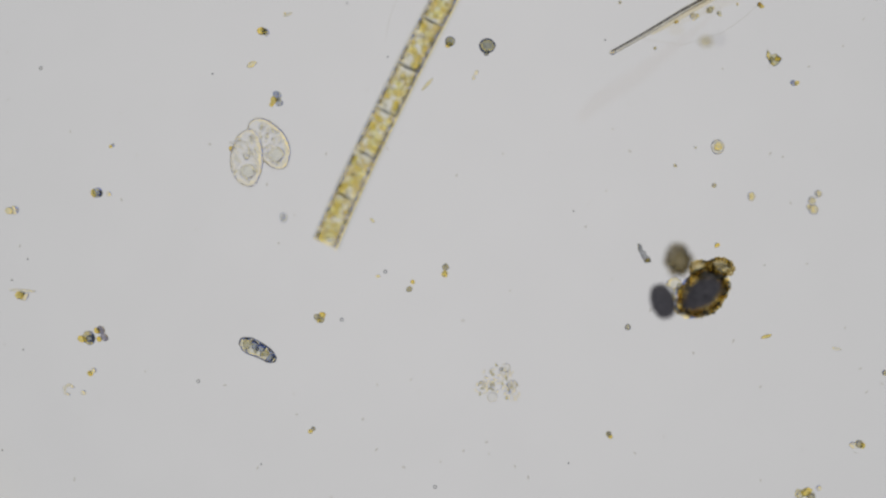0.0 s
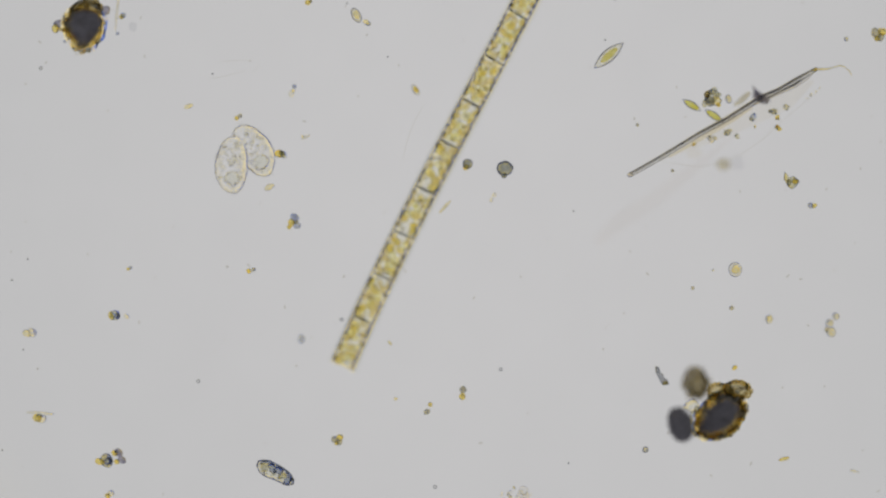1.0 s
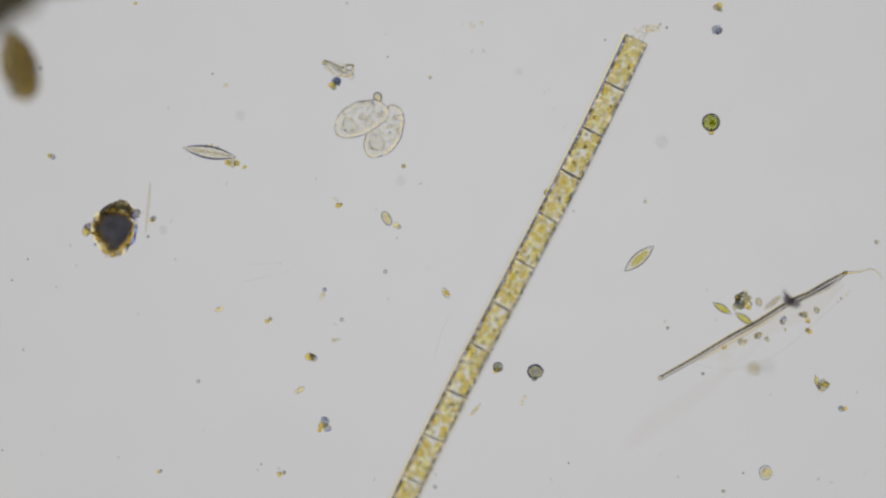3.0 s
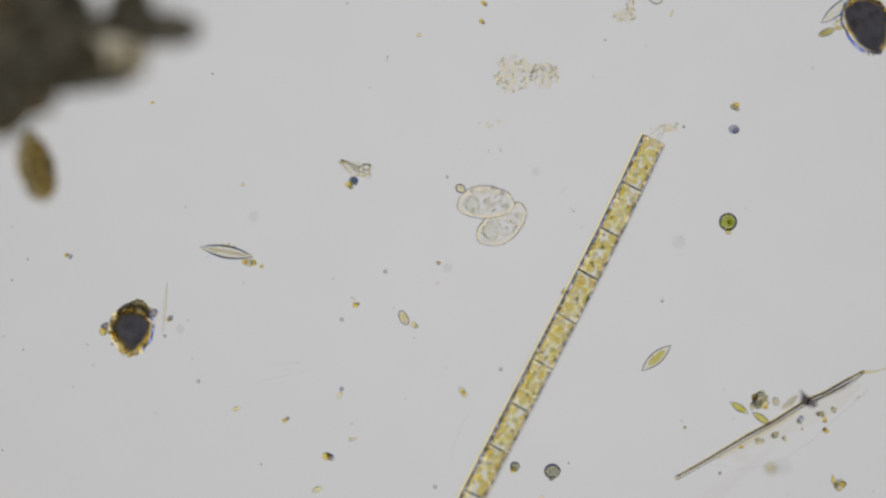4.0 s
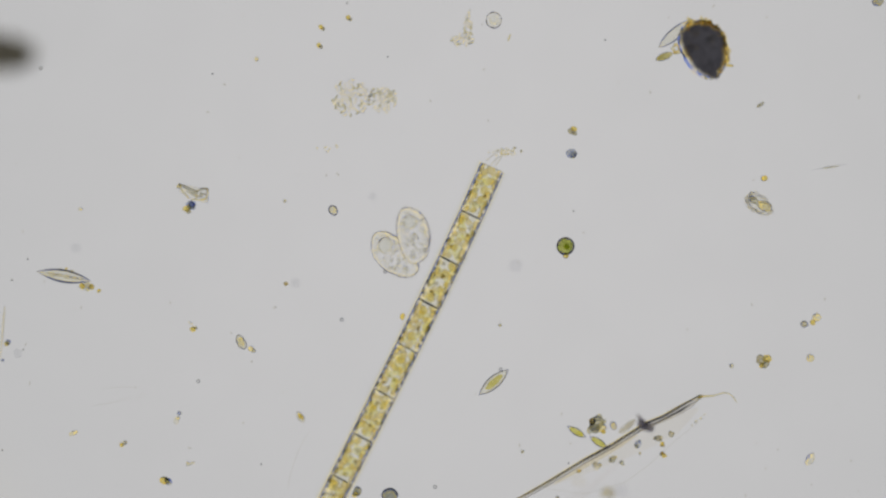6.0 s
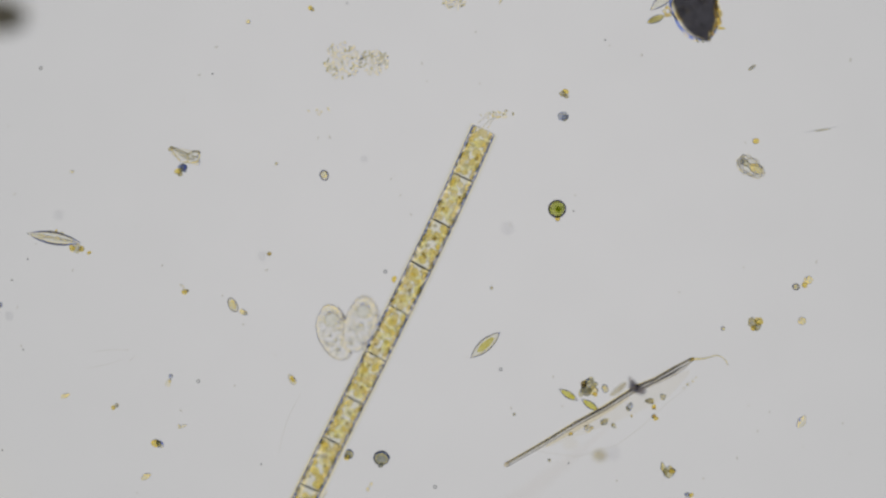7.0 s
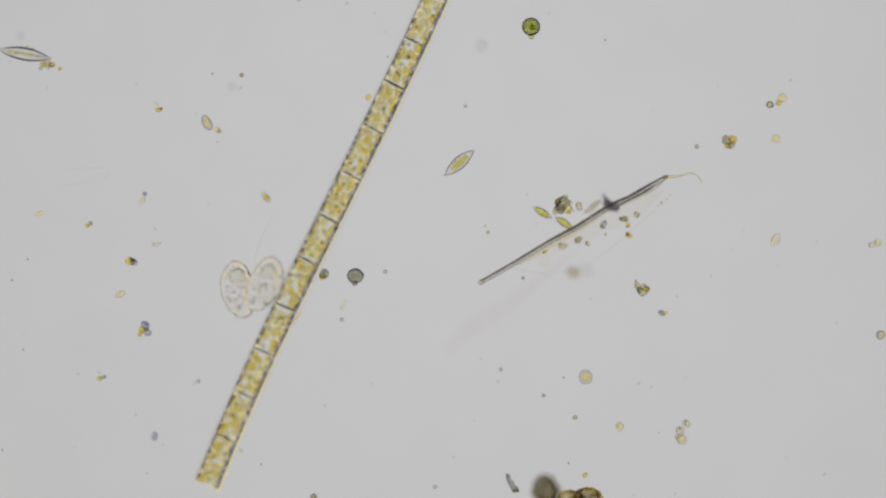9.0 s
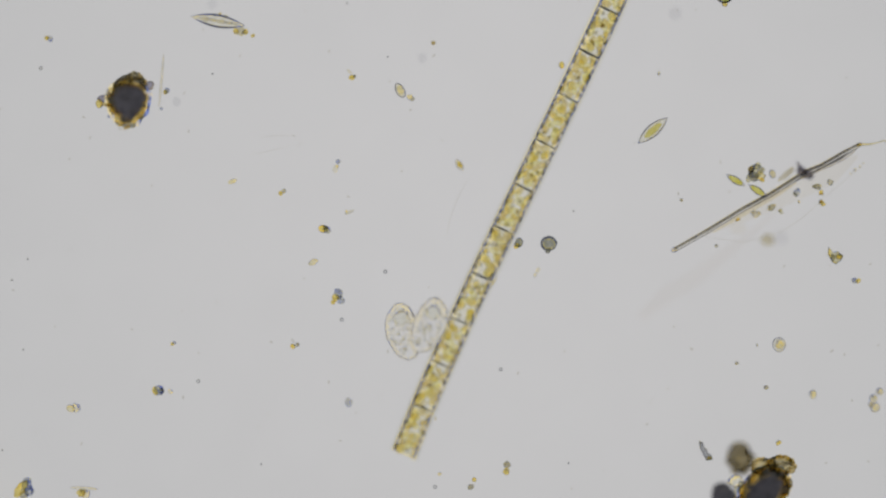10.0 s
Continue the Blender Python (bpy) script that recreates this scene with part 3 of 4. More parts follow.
def fringe_coat(form, rim, mat, seed, steps=72):
    """A coat added round a lump for colour fringes: a flat body that thins evenly over its rim to a sharp edge."""
    bm = bmesh.new()
    for side in (1, -1):
        loops = []
        for k, rise in ((0.0, 0.0), (0.5, 0.5), (1.0, 1.0)):
            ring = []
            for i in range(steps):
                a = 2 * math.pi * i / steps
                x, y, _ = form(Vector((math.cos(a), math.sin(a), 0)))
                out = 1 + 0.05 * noise.noise(Vector((2.5 * math.cos(a), 2.5 * math.sin(a), seed)))
                far = math.hypot(x, y)
                grow = (far * out + rim * (1 - k) * (1 + 0.5 * noise.noise(Vector((3.5 * math.cos(a), 3.5 * math.sin(a), seed + 4.0))))) / far
                ring.append(bm.verts.new(mm(x * grow, y * grow, side * rim * rise * 0.95)))
            loops.append(ring)
        for a, b in zip(loops, loops[1:]):
            for i in range(steps):
                j = (i + 1) % steps
                bm.faces.new((a[i], a[j], b[j], b[i]) if side > 0 else (a[i], b[i], b[j], a[j]))
        bm.faces.new(loops[-1] if side > 0 else loops[-1][::-1])
    return mesh("coat", bm, mat, smooth=False)


def beads(whole, cx, cy, rx, ry, n, lo, hi, mats, start=0, end=360, z=14):
    """Small grains stuck along the rim of a lump."""
    for k in range(n):
        a = radians(start + (end - start) * (k + rng.uniform(0.1, 0.9)) / n)
        r = rng.uniform(lo, hi)
        q = rng.uniform(0.86, 1.08)
        part("grain", ball(r, r * rng.uniform(0.6, 1), r, rng.choice(mats), 0.3, 1.8, rng.uniform(0, 50), 2), whole,
             pose((cx + rx * q * math.cos(a)) / 1000, (cy + ry * q * math.sin(a)) / 1000, z * rng.uniform(0.5, 1.6) / 1000, 0, 0, rng.uniform(0, 180)))


def build_black_clot():
    clot = thing("detritus_clot", put(1207, 1288, 0), "black opaque clot with ragged brown grainy rim", "detritus")
    m = pose(*mm(2, -8, 0), 0, 0, 40)
    part("core", ragged(lambda p: (p.x * 35 - 3, p.y * (22 + 3 * p.x), p.z * 28), M_DARK, 4, 0.18), clot, m @ pose(0, 0, 0.110), "black opaque core")
    part("mantle", ragged(lambda p: (p.x * 46, p.y * 32, p.z * 6), M_HUMUS, 5, 0.2), clot, m @ pose(0, 0, 0.070), "dark brown mantle")
    part("crust", ragged(lambda p: (p.x * 50, p.y * 35, p.z * 5), M_CRUST, 6, 0.2), clot, m @ pose(0, 0, 0.052), "crumbly translucent crust, its amber partly a painted warm fringe")
    # added coat, only there to fringe the clot with colour
    part("slime", fringe_coat(lambda p: (p.x * 47, p.y * 31, 0), 8, M_FRINGE_COAT, 2.0), clot, m @ pose(0, 0, 0.024), "clear coat added round the clot for colour fringes")
    part("lobe", ragged(lambda p: (p.x * 22, p.y * 31, p.z * 28), M_DARK, 14, 0.07), clot, pose(*mm(-69, -23, 115), 0, 0, 16), "smooth black lobe")
    part("lobe", ragged(lambda p: (p.x * 21, p.y * 26, p.z * 22), M_SOFT, 15, 0.26), clot, pose(*mm(-42, 50, 135)), "soft brown upper lobe")
    part("lobe", ragged(lambda p: (p.x * 24, p.y * 18, p.z * 7), M_HUMUS, 16, 0.24), clot, pose(*mm(33, 36, 16)), "grainy brown lobe")
    part("lobe", ragged(lambda p: (p.x * 22, p.y * 16, p.z * 7), M_HUMUS, 17, 0.24), clot, pose(*mm(2, 33, 14)), "grainy brown lobe")
    part("lobe", ragged(lambda p: (p.x * 15, p.y * 18, p.z * 16), M_VEIL, 19, 0.26), clot, pose(*mm(-37, 46, 130)), "soft brown upper lobe")
    part("crystal", ball(14, 11, 8, M_PALE, 0.3, 1.6, 18, 2, (-47, 9, 20), smooth=False), clot, None, "bright yellowish crystal")
    beads(clot, 2, -9, 40, 38, 34, 1.8, 5.0, [M_BROWN, M_BROWN, M_AMBER, M_GREY], -150, 80)
    beads(clot, 34, 38, 18, 14, 9, 1.8, 4.5, [M_BROWN, M_AMBER], -60, 120)
    beads(clot, -36, -18, 14, 24, 16, 2.5, 5.5, [M_BROWN, M_GREY, M_BROWN, M_AMBER], 0, 360)
    beads(clot, 3, -8, 37, 34, 34, 3, 6.5, [M_SOFT, M_VEIL, M_BROWN], -160, 100, 34)
    part("bubble", hollow(6, 6, 6, 1.6, M_NEEDLE, 0.02, 3), clot, Matrix.Translation(mm(48, 7, 12)), "small clear dark-rimmed bead")
    return clot


def build_brown_clump():
    clump = thing("detritus_clump", put(88, 603, 0), "dark oval clump with amber rim and stuck grains", "detritus")
    part("core", ragged(lambda p: (p.x * 28 * (1 + 0.2 * min(p.y, 0)) + 2 * p.y, p.y * (20 if p.y > 0 else 36), p.z * 24), M_DARK, 24, 0.12), clump, pose(*mm(1, 1, 104)), "black opaque core")
    part("mantle", ragged(lambda p: (p.x * 31 * (1 + 0.35 * min(p.y, 0)), p.y * (22 if p.y > 0 else 42), p.z * 6), M_HUMUS, 25, 0.16), clump, pose(*mm(-4, 0, 72)), "dark brown mantle")
    part("crust", ragged(lambda p: (p.x * 36 * (1 + 0.2 * min(p.y, 0)), p.y * (28 if p.y > 0 else 46), p.z * 5), M_CRUST, 26, 0.18), clump, pose(*mm(-4, -1, 58)), "crumbly translucent crust, its amber partly a painted warm fringe")
    part("lobe", ragged(lambda p: (p.x * 28 * (1 - 0.25 * p.y) + 5 * p.y, p.y * 19, p.z * 6), M_HUMUS, 27, 0.15), clump, pose(*mm(1, 27, 24)), "translucent brown top")
    part("lobe", ragged(lambda p: (p.x * 22, p.y * 12, p.z * 5), M_VEIL, 31, 0.22), clump, pose(*mm(5, 26, 62)), "soft brown knob")
    # added coat that puts colour fringes round the clump
    part("slime", fringe_coat(lambda p: (p.x * 33, p.y * (30 if p.y > 0 else 42), 0), 8, M_FRINGE_COAT, 5.0), clump, pose(*mm(-3, 0, 24)), "clear coat added round the clump for colour fringes")
    beads(clump, -4, -4, 28, 44, 20, 1.8, 4.2, [M_BROWN, M_AMBER, M_AMBER], 130, 300)
    beads(clump, -2, -2, 28, 40, 26, 2.5, 5.5, [M_VEIL, M_BROWN, M_CRUST], -30, 330, 30)
    part("grain", ball(8, 7, 7, M_INK, 0.25, 1.6, 26, 3, (-50, 0, 9)), clump)
    part("grain", ball(6, 8, 6, M_AMBER, 0.25, 1.6, 27, 3, (-55, -8, 7)), clump)
    part("grain", ball(11, 3.5, 4, M_BROWN, 0.25, 1.6, 29, 3, (-42, -10, 6)), clump)
    part("grain", ball(3, 3, 3, M_VIOLET, 0.2, 1.6, 30, 2, (-38, -31, 5)), clump)
    part("grain", ball(8, 8, 7, M_INK, 0.25, 1.6, 28, 3, (34, 24, 12)), clump)
    return clump


def build_round_clot():
    clot = thing("detritus_clot", put(1383, 69, 0), "black round clot with yellow fringed rim and glassy scale", "detritus")
    m = pose(*mm(2, -1, 0), 0, 0, 6)
    part("core", ragged(lambda p: (p.x * 32 * (1 + 0.2 * p.y) - 9 * p.y, p.y * 45, p.z * 28), M_DARK, 34, 0.2), clot, m @ pose(-0.001, -0.002, 0.095), "black opaque core")
    # crust shifted right and up to paint the warm fringe there
    part("crust", ragged(lambda p: (p.x * 37 * (1 + 0.2 * p.y) - 8 * p.y, p.y * 48, p.z * 5), M_CRUST, 36, 0.2), clot, m @ pose(0.005, 0.003, 0.050), "crumbly translucent crust, its amber partly a painted warm fringe")
    # coat added for the blue and yellow fringe of the clot
    part("slime", fringe_coat(lambda p: (p.x * 36 * (1 + 0.2 * p.y) - 8 * p.y, p.y * 46, 0), 8, M_FRINGE_COAT, 9.0), clot, m @ pose(0, 0, 0.026), "clear coat added round the clot for colour fringes")
    beads(clot, 2, 4, 34, 44, 26, 1.6, 4.2, [M_BROWN, M_AMBER, M_GREY], -60, 140)
    beads(clot, 2, 3, 32, 40, 30, 3, 6.5, [M_VEIL, M_CRUST, M_BROWN], -40, 200, 34)
    beads(clot, 14, -46, 10, 8, 7, 2.0, 4.0, [M_BROWN, M_GREY], 0, 360)
    for k in range(11):
        a = radians(-20 + 11 * k + rng.uniform(-4, 4))
        x, y = 33 * math.cos(a), 44 * math.sin(a)
        part("bristle", rod([(x, y, 24), (x * 1.1 + 2, y * 1.1, 25), (x * 1.22 + 3, y * 1.2 + 2, 26)], [1.8, 1.4, 0.5], M_AMBER, 6), clot)
    part("scale", boat(76, 21, 12, 2.2, M_SHELL, 1.4, 24, 20), clot, pose(*mm(-49, 27, 12), 0, 0, 40), "clear curved scale")
    part("scale", boat(34, 13, 10, 2.4, M_SHARD, 1.6, 16, 14), clot, pose(-0.068, -0.013, 0.008, 0, 0, 22))
    beads(clot, -46, 1, 7, 8, 9, 2.5, 5.0, [M_CRUST, M_AMBER_PALE, M_GREY], 0, 360, 8)
    part("grain", ball(8, 2.4, 3, M_AMBER, 0.25, 1.5, 37, 3), clot, pose(0.047, -0.029, 0.006, 0, 0, -5))
    return clot


build_black_clot()
build_brown_clump()
build_round_clot()
sliver(147, 524, 139, 616, 2.0, M_PALE, "thin pale upright hair on the slide")
crumbs(153, 588, [(0, 0, 5, 5, M_VIOLET), (-3, 3, 4, 4, M_AMBER)], "small violet and amber grain beside a hair")
mineral(170, 608, 7, 9, 20, M_HAZE, 0.2, "faint grey crumb on glass")
mineral(143, 620, 3, 3, 0, M_VIOLET)


# ---- the needle and what clings to it ----
def build_needle():
    spine = thing("needle_spine", put(1224, 771, 0), "long grey glassy needle with debris caught on it", "needle")
    pts = [(-176, -102, 8), (-172, -99, 8), (-119, -69, 12), (-50, -27, 14), (0, 0, 16), (58, 37, 18), (89, 50, 20), (125, 71, 22), (155, 87, 22), (158, 88, 22)]
    part("shaft", ridged(pts, [1.7, 4.4, 5.0, 5.4, 5.6, 5.8, 5.2, 4.6, 3.8, 1.7], M_SPINE, 0.5), spine, None, "slender four-sided glassy shaft")
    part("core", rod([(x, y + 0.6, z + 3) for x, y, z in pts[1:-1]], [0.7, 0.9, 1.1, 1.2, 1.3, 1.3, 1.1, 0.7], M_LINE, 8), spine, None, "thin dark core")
    # dark rods stand in for the shade along the shaft's glass edges
    for across, thick, mat in ((2.9, 1.25, M_EDGE_SHADE), (-3.4, 0.7, M_LINE)):
        part("edge", rod([(x - 0.5 * across, y + 0.86 * across, z + 2) for x, y, z in pts[1:-1]], [thick * 0.8] + [thick * 0.9] * 2 + [thick, thick * 1.15, thick, thick * 0.9, thick * 0.6], mat, 8), spine, None, "thin dark line painted as the glass edge's shade")
    # added strip that paints the yellow fringe on the shaft's lower side
    part("skirt", rod([(-104, -68, 6), (-60, -42, 8), (-20, -18, 8), (14, 2, 8), (44, 20, 8)], [1.2, 4.0, 5.0, 4.6, 1.5], M_WARM_FRINGE, 10, 0.5), spine, None, "amber film painted as the warm fringe along the shaft")
    part("foot", ball(6, 4.4, 3.5, M_SPINE, 0.15, 1.6, 50, 3), spine, pose(*mm(-173, -99, 8), 0, 0, 30), "blunt glassy foot")
    part("tip", ball(5, 3, 3, M_AMBER, 0.2, 1.6, 47, 3), spine, pose(*mm(154, 87, 24), 0, 0, 28), "amber tip")
    part("smear", ball(17, 5, 4, M_VEIL, 0.3, 1.8, 48, 3), spine, pose(*mm(24, 34, 60), 0, 0, 38), "soft tan smear")
    part("tuft", ball(14, 9, 8, M_TAN, 0.25, 1.6, 49, 3), spine, pose(*mm(-62, -62, 110)), "faint tan blurred tuft")
    # dark rod painted in for the shade along the blade
    part("crease", rod([(66, 34, 20), (95, 49, 21), (120, 62, 21), (142, 76, 21)], [0.5, 1.3, 1.5, 0.4], M_EDGE_SHADE, 8), spine, None, "dark line painted as the blade's edge shade")
    part("slime_edge", rod([(-119, -76, 4), (-48, -86, 5), (20, -66, 5), (62, -36, 5), (110, 8, 5), (160, 48, 5)], [0.8, 1.2, 1.2, 1.1, 1.1, 0.6], M_HAIR, 6), spine, None, "faint edge of slime")
    part("blade", rod([(40, 22, 13), (66, 34, 14), (95, 48, 15), (120, 60, 15), (140, 72, 15), (156, 86, 16)], [0.6, 2.4, 3.6, 4.0, 3.2, 0.6], M_BLADE, 12, 0.6), spine, None, "thin smoky glass blade")
    part("sheath", rod([(-122, -74, 40), (-60, -42, 60), (0, -12, 70), (60, 18, 70), (104, 36, 60), (150, 66, 40)], [2, 11, 18, 21, 18, 3], M_TAN, 12, 0.25), spine, None, "faint tan slime")
    part("knot", crumbled(16, 8, 9, M_INK, 0.4, 41), spine, pose(0.057, 0.036, 0.080, 0, 0, -28), "dark violet knot")
    part("spur", rod([(58, 36, 76), (49, 46, 80), (42, 56, 84)], [5, 3.6, 1.6], M_INK, 8), spine)
    part("tuft", ball(12, 10, 9, M_VEIL, 0.2, 1.6, 43, 3), spine, pose(*mm(-10, -82, 130)), "faint grey blurred tuft")
    part("tuft", ball(13, 13, 9, M_HAZE, 0.2, 1.6, 44, 3), spine, pose(*mm(13, -79, 130)), "faint grey blurred tuft")
    part("fibre", rod([(-235, -220, 150), (-193, -182, 150), (-133, -144, 150), (-83, -104, 140), (-33, -66, 110), (20, -20, 40)], [9, 15, 15, 11, 6, 2], M_SLIME, 14, 0.3), spine, None, "broad faint grey trailing fibre")
    part("hair", rod([(156, 87, 20), (176, 88, 20), (188, 91, 20), (197, 94, 20), (206, 92, 20), (214, 85, 20), (219, 76, 20)], [2.2, 1.8, 1.4, 1.2, 1.1, 1.0, 0.6], M_AMBER_PALE, 6), spine, None, "thin pale curled end hair")
    return spine


def caught(x, y, rx, ry, turn, mat, label, lumps=0.25):
    """A crumb of clear and tinted splinters caught in the slime."""
    whole = thing("detritus_crumb", put(x, y, 0, turn), label, "detritus", "crumbs on the needle")
    for k in range(2 + int(max(rx, ry) > 3.5) * 3):
        q = 0.86 if k == 0 else rng.uniform(0.3, 0.5)
        a = rng.uniform(0, 2 * math.pi)
        m = pose(rx * 0.75 * math.cos(a) * (k > 0) / 1000, ry * 0.75 * math.sin(a) * (k > 0) / 1000, min(rx, ry) * 0.7 / 1000, 0, 0, rng.uniform(0, 180))
        part("grain", ball(rx * q, ry * q * rng.uniform(0.7, 1), min(rx, ry) * q * 0.9, mat if k % 2 == 0 else rng.choice((M_PALE, M_GREY, M_AMBER_PALE)), 0.4, 2.0, rng.uniform(0, 50), 2, smooth=False, crystal=k == 0), whole, m)
    return whole


build_needle()
for x0, y0, x1, y1 in ((1144, 737, 1176, 757), (1182, 754, 1216, 777)):
    spindle = thing("spindle_cell", put((x0 + x1) / 2, (y0 + y1) / 2, 7, math.degrees(math.atan2(y0 - y1, x1 - x0))), "lemon-green spindle-shaped cell touching the needle", "algal cell", "spindle cells")
    part("wall", boat(40, 13, 12, 1.2, M_SHELL, 1.1), spindle)
    part("chloroplast", ball(14, 4.6, 4, M_LEMON, 0.12, 1.4, x0, 3), spindle)
crumbs(1197, 735, [(-2, -4, 13, 12, M_GREY), (-5, 5, 10, 9, M_GREYDARK), (6, 4, 9, 9, M_AMBER_PALE), (1, -13, 8, 6, M_GREY), (-14, 9, 7, 5, M_GREY), (10, 11, 5, 4, M_AMBER), (-9, -6, 6, 6, M_BROWN), (9, -5, 5, 7, M_GREY)], "dark grey crumbly grain beside the needle")
round_cell(1225, 736, 6, 8, 1.4, M_PALE, None, 20)
caught(1224, 795, 8, 6, 25, M_GREYDARK, "dark oval grain under the needle")
caught(1241, 802, 6, 4, -30, M_GREY, "small grain under the needle")
caught(1196, 808, 8, 8, 0, M_PALE, "pale round grain under the needle")
caught(1304, 758, 7, 9, 10, M_GREYDARK, "dark grain under the needle")
caught(1311, 768, 4, 6, 30, M_AMBER, "amber grain under the needle")
caught(1327, 751, 6, 6, 0, M_GREY, "small grain under the needle")
caught(1314, 788, 7, 6, 0, M_AMBER, "amber grain under the needle")
caught(1269, 768, 7, 8, 0, M_VIOLET, "violet blurred grain under the needle")
caught(1272, 785, 3, 3, 0, M_AMBER, "tiny amber grain under the needle")
caught(1164, 816, 4, 4, 0, M_AMBER, "tiny amber grain under the needle")
for x, y, r in ((1380, 723, 3), (1372, 728, 4), (1386, 717, 2.5), (1364, 735, 2.5)):
    caught(x, y, r, r * 0.7, 20, M_PALE, "faint pale crumb near the needle")


# ---- single algae ----
def build_green_cell():
    cell = thing("green_cell", put(1140, 418, 16, 0), "bright green round algal cell with a dark rim", "algal cell")
    part("wall", hollow(16, 16, 16, 2.2, M_NEEDLE, 0.03, 2, 4), cell)
    part("chloroplast", ball(12.5, 12.5, 10, M_GREEN, 0.22, 2.2, 3, 4), cell, None, "lobed green chloroplast")
    part("pyrenoid", hollow(5.6, 5.0, 4, 1.6, M_GREEN, 0.1, 6, 3), cell, pose(0.002, -0.001, 0.002), "darker green ring inside the chloroplast")
    part("papilla", ball(5, 5, 5, M_AMBER, 0.1, 1, 4, 2), cell, pose(0.001, -0.017, -0.004))
    return cell


def build_pennate(x, y, length, width, turn, label, core):
    cell = thing("pennate_diatom", put(x, y, width / 2, turn), label, "diatom", "spindle-shaped diatoms")
    part("shell", boat(length, width, width * 0.8, 1.5 if core else 3.0, M_SHELL, 1.15, 24, 20), cell)
    if core:
        part("chloroplast", ball(length * 0.27, width * 0.28, width * 0.16, M_PLATE, 0.16, 1.6, 3, 3), cell, None, "golden plate-shaped chloroplast")
    else:
        for u, r in ((-22, 5), (-8, 4), (6, 5), (20, 4), (30, 3)):
            part("oil_drop", ball(r * 1.5, r * 0.8, r * 0.7, M_PALE, 0.15, 1.4, u, 2), cell, pose(u / 1000, 0.0, 0))
        part("rib", rod([(-40, 0, 6), (0, 0.6, 7), (40, 0, 6)], [0.6, 1.1, 0.6], M_PALE, 6), cell)
    return cell


build_green_cell()
build_pennate(1013, 659, 70, 22, 41, "clear spindle-shaped diatom with a golden chloroplast", True)
shell = build_pennate(252, 471, 97, 24, -10, "long clear empty boat-shaped diatom shell", False)
shell_crumb = crumbs(289, 489, [(-5, 0, 6, 5, M_AMBER), (4, 0, 8, 8, M_GREY), (12, 1, 5, 5, M_AMBER), (25, 8, 4, 3, M_AMBER)], "amber and grey crumb against a diatom shell")
shell_crumbs = crumbs(258, 459, [(-12, 0, 3, 2, M_GREY), (-2, -1, 3, 2, M_AMBER), (8, 3, 4, 2, M_GREY)], "small amber crumbs on a diatom shell")


def build_bean():
    bean = thing("bean_cell", put(423, 1398, 15, -29), "grey-olive bean-shaped cell with dark rim", "algal cell")
    bm = bmesh.new()
    bmesh.ops.create_icosphere(bm, subdivisions=4, radius=1.0)
    for v in bm.verts:
        p = v.co.copy()
        q = 1 + 0.05 * noise.noise(p * 3.0) + 0.03 * noise.noise(p * 8.0)
        blunt = math.copysign(abs(p.x) ** 0.8, p.x)
        v.co = Vector((blunt * 37 * q, p.y * q * 15.5 * (1 - 0.10 * p.x) * (1 - 0.24 * math.exp(-(p.x * 3 - 0.6) ** 2) * (p.y < 0)), p.z * 13 * q)) / 1000
    part("wall", mesh("bean", bm, M_BEAN), bean)
    for x, y, r in ((-22, 1, 10), (-9, 5, 9), (3, 6, 8), (14, 2, 7), (25, -1, 8)):
        part("chloroplast", ball(r, r * 0.7, r * 0.6, M_OLIVE if x % 2 == 0 else M_VIOLET, 0.4, 2.2, x, 3), bean, pose(x / 1000, y / 1000, 0, 0, 0, x * 3))
    for x, y, r in ((-16, -6, 4), (-2, -3, 3.5), (10, -3, 3), (20, 6, 3), (-28, 5, 3), (30, 3, 3.5)):
        part("granule", ball(r, r, r, M_GREY if x % 4 else M_VAC, 0.2, 1.7, x, 2), bean, pose(x / 1000, y / 1000, 0.003))
    return bean


build_bean()
round_cell(1237, 1038, 12, 13, 1.6, M_THIN, M_AMBER_PALE)
round_cell(1297, 1126, 7, 8, 1.6, M_THIN, M_AMBER_PALE)
round_cell(1078, 1357, 5.5, 5.5, 1.8, M_NEEDLE)
for x, y, r in ((1415, 1121, 7), (1404, 1133, 7.5), (1407, 1149, 9), (1399, 1144, 5)):
    round_cell(x, y, r, r, 1.5, M_THIN, None, 0, "pale clear cell in a short chain", "cells in a chain")
crumbs(829, 859, [(0, 0, 15, 13, M_STONE), (-1, 12, 6, 5, M_STONE)], "dark grey-green round grain with a small bud", "round_grain")
nudged_grain = crumbs(766, 852, [(0, 0, 9, 9, M_STONE), (-3, 6, 6, 5, M_AMBER)], "small dark grey-green round grain", "round_grain")
chip = shard(1336, 880, 16, 0, M_SHARD, "angular amber and grey grain", ((-700, 950), (-150, 300), (250, 500), (950, -100), (600, -650), (100, -1000), (-350, -700), (-800, 200)))
part("grain", ball(6, 5, 4, M_AMBER, 0.3, 1.7, 3, 3), chip, pose(0.007, -0.002, 0.007))
part("grain", ball(4, 6, 4, M_GREYDARK, 0.3, 1.7, 5, 3), chip, pose(-0.004, -0.004, 0.007))
# amber and blue-grey pieces here imitate the lens's colour fringes
crumbs(1373, 925, [(-2, 0, 5, 6, M_VIOLET), (4, 0, 4, 5, M_AMBER)], "small violet and amber grain")
crumbs(433, 833, [(-3, 0, 7, 9, M_AMBER), (4, 2, 6, 7, M_VIOLET), (0, -2, 4, 4, M_GREYDARK)], "dark amber-rimmed round grain", "round_grain")
